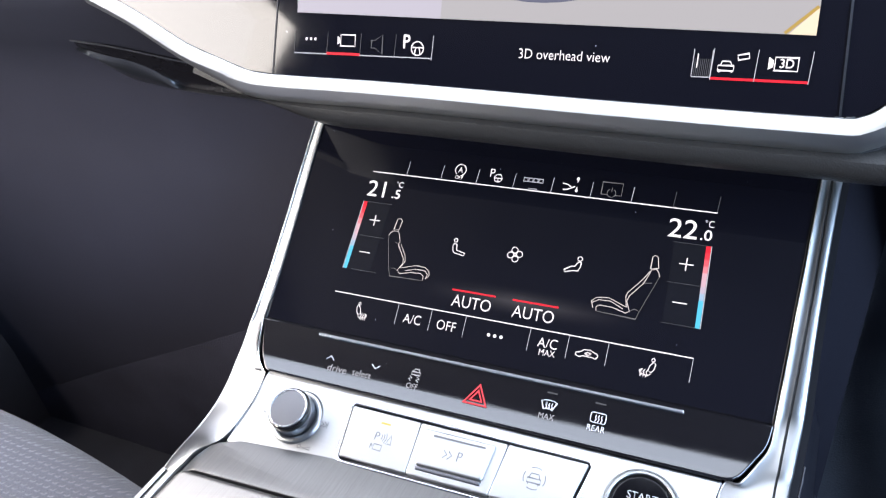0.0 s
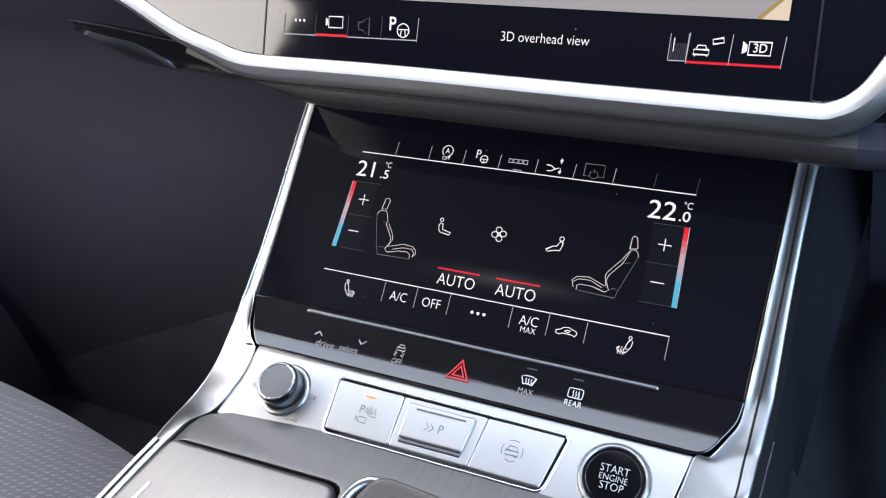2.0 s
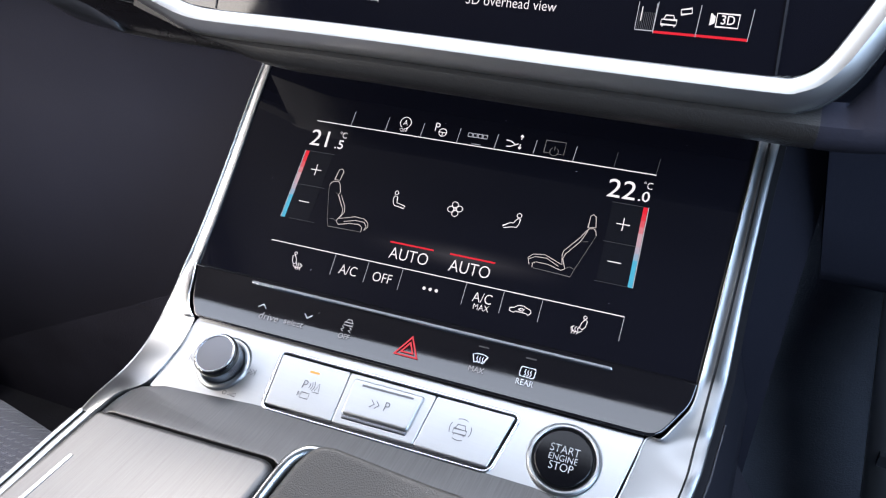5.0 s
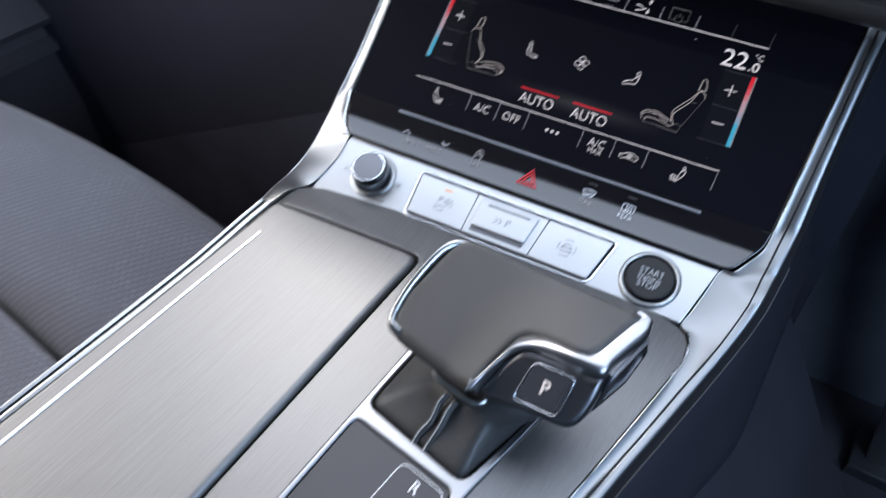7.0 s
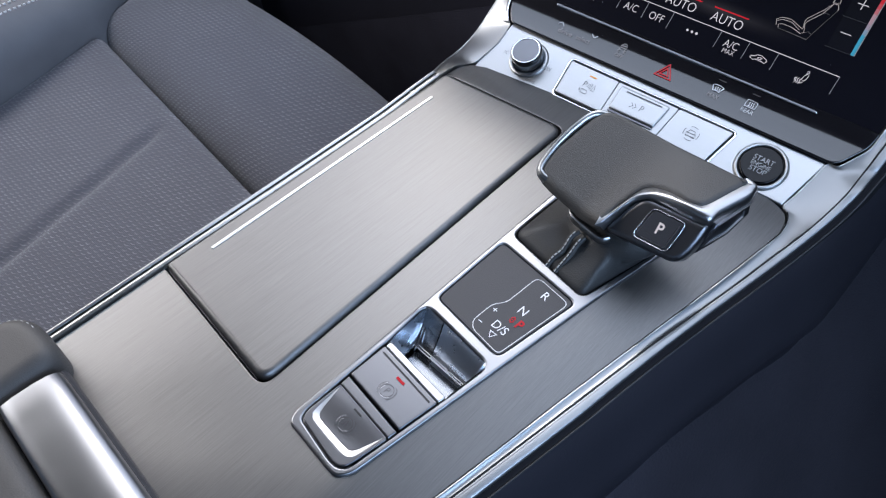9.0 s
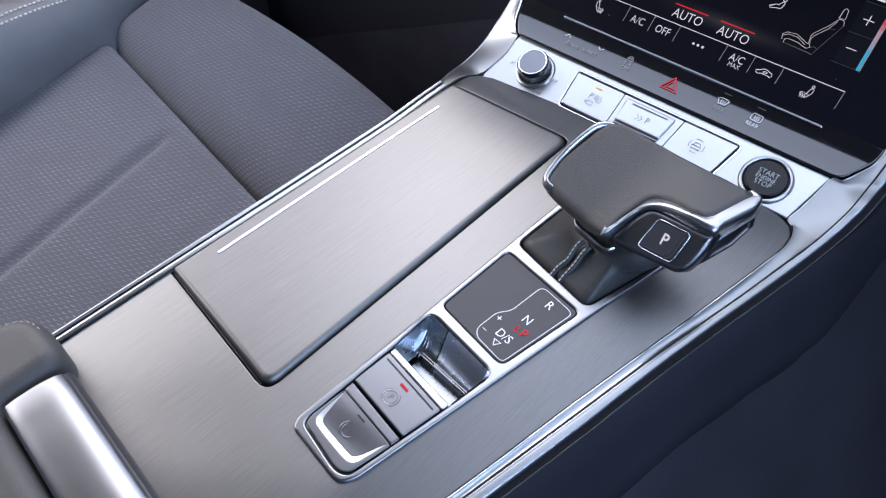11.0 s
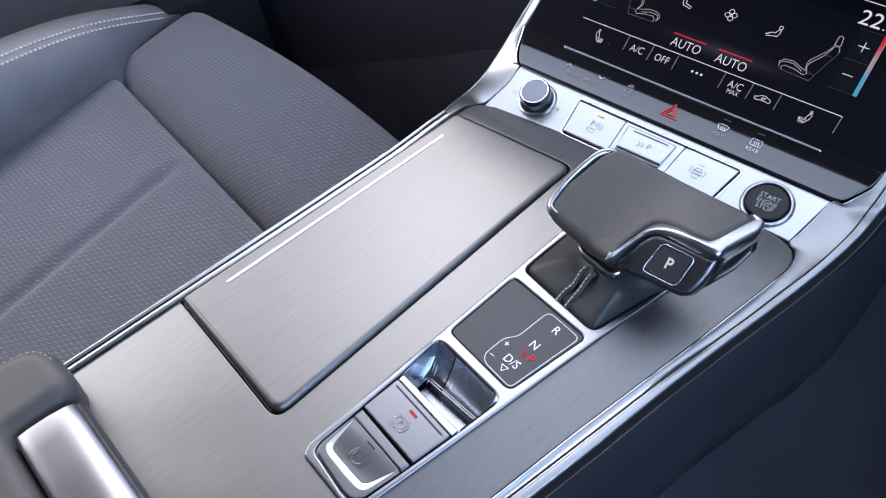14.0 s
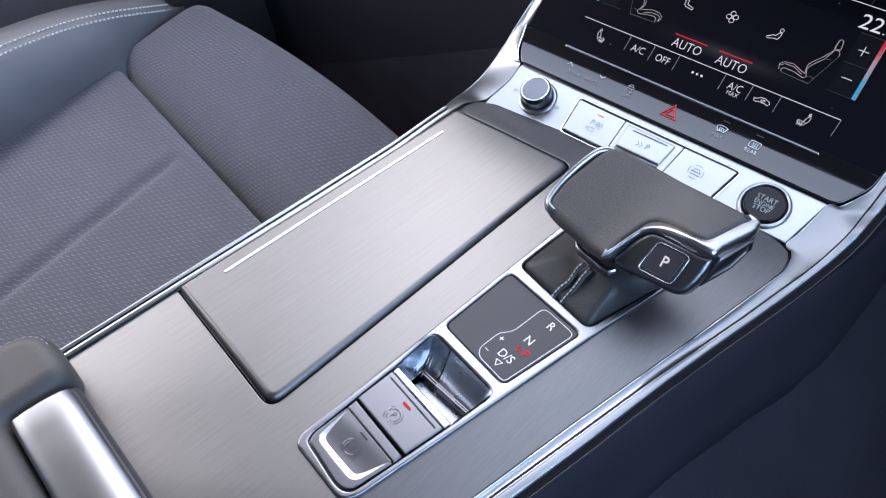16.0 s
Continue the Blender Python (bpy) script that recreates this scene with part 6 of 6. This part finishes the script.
# ---- armrest and seat ----
def pillow_bm(corners, r, depth, bulge=0.0, nx=36, ny=30, bow=0.0, seam=None):
    """A cushion over four corners (rear left, rear right, front right, front left) with edges rounded by r.
    seam: where a sewn crease runs from the rear edge to the front one, its depth and its width."""
    c = [Vector(p) for p in corners]
    wide = ((c[1] - c[0]).length + (c[2] - c[3]).length) / 2
    deep = ((c[3] - c[0]).length + (c[2] - c[1]).length) / 2
    bm = bmesh.new()
    grid = []
    for j in range(ny + 1):
        row = []
        for i in range(nx + 1):
            u, v = (1 - math.cos(math.pi * i / nx)) / 2, (1 - math.cos(math.pi * j / ny)) / 2
            dx, dy = max(0, 1 - min(u, 1 - u) * wide / r), max(0, 1 - min(v, 1 - v) * deep / r)
            far = math.hypot(dx, dy)
            if far > 1.0:
                dx, dy = dx / far, dy / far
                u = (1 - dx) * r / wide if u < 0.5 else 1 - (1 - dx) * r / wide
                v = (1 - dy) * r / deep if v < 0.5 else 1 - (1 - dy) * r / deep
            p = c[0].lerp(c[1], u).lerp(c[3].lerp(c[2], u), v)
            p = p + Vector((0, bow * math.sin(math.pi * u) * v, 0))
            k = min(1.0, math.hypot(dx, dy))
            lift = bulge * math.sin(math.pi * u) * math.sin(math.pi * v) - r * (1 - math.sqrt(max(0, 1 - k * k)))
            if seam:
                off = abs(u - (seam[0] + (seam[1] - seam[0]) * v)) * wide / seam[3]
                lift -= seam[2] * max(0.0, 1 - off) ** 1.5 * (1 - ease((v - 0.90) / 0.07))
            row.append(bm.verts.new(p + Vector((0, 0, lift))))
        grid.append(row)
    for j in range(ny):
        for i in range(nx):
            bm.faces.new((grid[j][i], grid[j][i + 1], grid[j + 1][i + 1], grid[j + 1][i]))
    rim = grid[0] + [r_[-1] for r_ in grid[1:]] + grid[-1][-2::-1] + [r_[0] for r_ in grid[-2:0:-1]]
    low = [bm.verts.new(v.co - Vector((0, 0, depth))) for v in rim]
    for k in range(len(rim)):
        n = (k + 1) % len(rim)
        bm.faces.new((rim[n], rim[k], low[k], low[n]))
    bm.faces.new(low)
    bmesh.ops.recalc_face_normals(bm, faces=bm.faces)
    return bm


def armrest():
    arm = thing("armrest", (-0.02, -0.30, 0.0), "dark grey leather armrest with a satin aluminium front grip", "armrest")
    line = rounded([(-0.1480, -0.480), (0.085, -0.480), (0.085, -0.2085), (-0.1015, -0.1980), (-0.1030, -0.1600), (-0.1480, -0.1600)], [0.02, 0.02, 0.014, 0.004, 0.015, 0.024], 8)
    cushion = plate("cushion", arm, ARM_LEATHER, line, 0.0, 0.0255, 0.0100, label="grained dark grey leather cushion", seg=6)
    bm = bmesh.new()
    rim = [Vector((x, y, 0.0226)) for x, y in shrunk(line if area(line) > 0 else line[::-1], 0.0032) if x < -0.120 and y > -0.200]
    rim = smooth_path(sorted(rim, key=lambda p: math.atan2(p.y + 0.20, p.x + 0.11)), 8)
    run = 0.0
    for a, b in zip(rim, rim[1:]):
        run += (b - a).length
        if run > 0.0034 and (b - a).length > 1e-6:
            d = (b - a).normalized() * 0.0017
            sweep_bm([a, a + d], [(-0.0002, -0.0003), (0.0002, -0.0003), (0.0002, 0.0003), (-0.0002, 0.0003)], bm=bm)
            run = 0.0
    part("stitching", bm, GREY_THREAD, cushion, "row of grey stitches")
    prof = [(-0.1974, 0.004), (-0.1974, 0.0222), (-0.1968, 0.0236), (-0.1955, 0.0244), (-0.1900, 0.0250), (-0.1800, 0.0246), (-0.1720, 0.0232), (-0.1682, 0.0214), (-0.1668, 0.0196), (-0.1664, 0.0170), (-0.1664, 0.0050)]
    rings = []
    for k in range(25):
        x = -0.0975 + 0.18 * k / 24
        e = 0.975 if k == 0 else 1.0
        rings.append([Vector((x, -0.183 + (y + 0.183) * e - 0.055 * (x + 0.0975), 0.004 + (z - 0.004) * e)) for y, z in prof])
    part("aluminium_grip", loft_bm(rings), SURROUND, arm, "satin aluminium front grip", smooth=60)
    rings = [[Vector((x, y - 0.055 * (x + 0.0975), z)) for y, z in ((-0.1662, 0.0165), (-0.1650, 0.0150), (-0.1643, 0.0120), (-0.1641, 0.0060), (-0.1648, 0.0010), (-0.175, 0.0010), (-0.175, 0.0165))] for x in (-0.1000, 0.0815)]
    part("grip_underside", loft_bm(rings), MATT, arm, "dark rounded underside of the grip")


def passenger_seat():
    seat = thing("passenger_seat", (-0.45, 0.0, -0.42), "grey cloth passenger seat with leather bolsters and pale double stitching", "car seat")
    part("front_cushion", pillow_bm([(-0.600, 0.077, -0.113), (-0.16, 0.034, -0.113), (-0.16, 0.180, -0.092), (-0.610, 0.204, -0.092)], 0.032, 0.20, 0.011, bow=0.017), CLOTH, seat, "grey woven cloth thigh cushion", smooth=80)
    part("rear_cushion", pillow_bm([(-0.548, -0.35, -0.178), (-0.15, -0.35, -0.178), (-0.16, 0.026, -0.120), (-0.576, 0.072, -0.118)], 0.012, 0.16, 0.003, 150, 60, seam=(0.49, 0.432, 0.0065, 0.013)), CLOTH, seat, "grey woven cloth seat cushion with a sewn crease", smooth=80)
    # the bolster by the door
    inner = smooth_path([(-0.545, -0.40, -0.195), (-0.556, -0.20, -0.160), (-0.563, -0.069, -0.145), (-0.568, 0.0, -0.135), (-0.576, 0.064, -0.127), (-0.592, 0.110, -0.120), (-0.612, 0.165, -0.116), (-0.630, 0.190, -0.118)])
    crest = smooth_path([(-0.560, -0.40, -0.050), (-0.572, -0.20, -0.055), (-0.580, -0.069, -0.060), (-0.588, -0.005, -0.063), (-0.593, 0.045, -0.068), (-0.598, 0.090, -0.077), (-0.602, 0.135, -0.090), (-0.618, 0.168, -0.106)])
    rings, rows = [], ([], [])
    for a, b in zip(inner, crest):
        up = max(0.004, b.z - a.z)
        ring = [a + Vector((0.02, 0, -0.05)), a + Vector((0.004, 0, -0.012)), a]
        ring += [a.lerp(b, t) + Vector((0.16 * up * math.sin(math.pi * t), 0, 0.05 * up * math.sin(math.pi * t))) for t in (0.3, 0.6, 0.85)]
        ring += [b, b + Vector((-0.020, 0, 0.004)), b + Vector((-0.050, 0, -0.004)), b + Vector((-0.085, 0, -0.05)), b + Vector((-0.095, 0, -0.20)), a + Vector((0.02, 0, -0.15))]
        rings.append(ring)
        rows[0].append(b + Vector((0.0036, 0, -0.0016)))
        rows[1].append(b + Vector((-0.0044, 0, 0.0019)))
    bol = part("bolster", loft_bm(rings), SEAT_LEATHER, seat, "smooth grey leather side bolster", smooth=70)
    for line in rows:
        bm = bmesh.new()
        run = 0.0
        fine = smooth_path(line, 12)
        for a, b in zip(fine, fine[1:]):
            run += (b - a).length
            if run > 0.0046:
                d = (b - a).normalized() * 0.0027
                sweep_bm([a, a + d], [(-0.0006, -0.0006), (0.0006, -0.0006), (0.0006, 0.0008), (-0.0006, 0.0008)], bm=bm)
                run = 0.0
        part("stitching", bm, THREAD, bol, "row of pale stitches")
    part("seat_base", plate_bm(rect(-0.62, -0.40, -0.20, 0.14), -0.42, -0.24, 0.02), SIDE, seat)


cabin()
dashboard()
accelerator_pedal()
console()
selector()
control_panel()
touch_strip()
climate_display()
infotainment()
side_trims()
armrest()
passenger_seat()
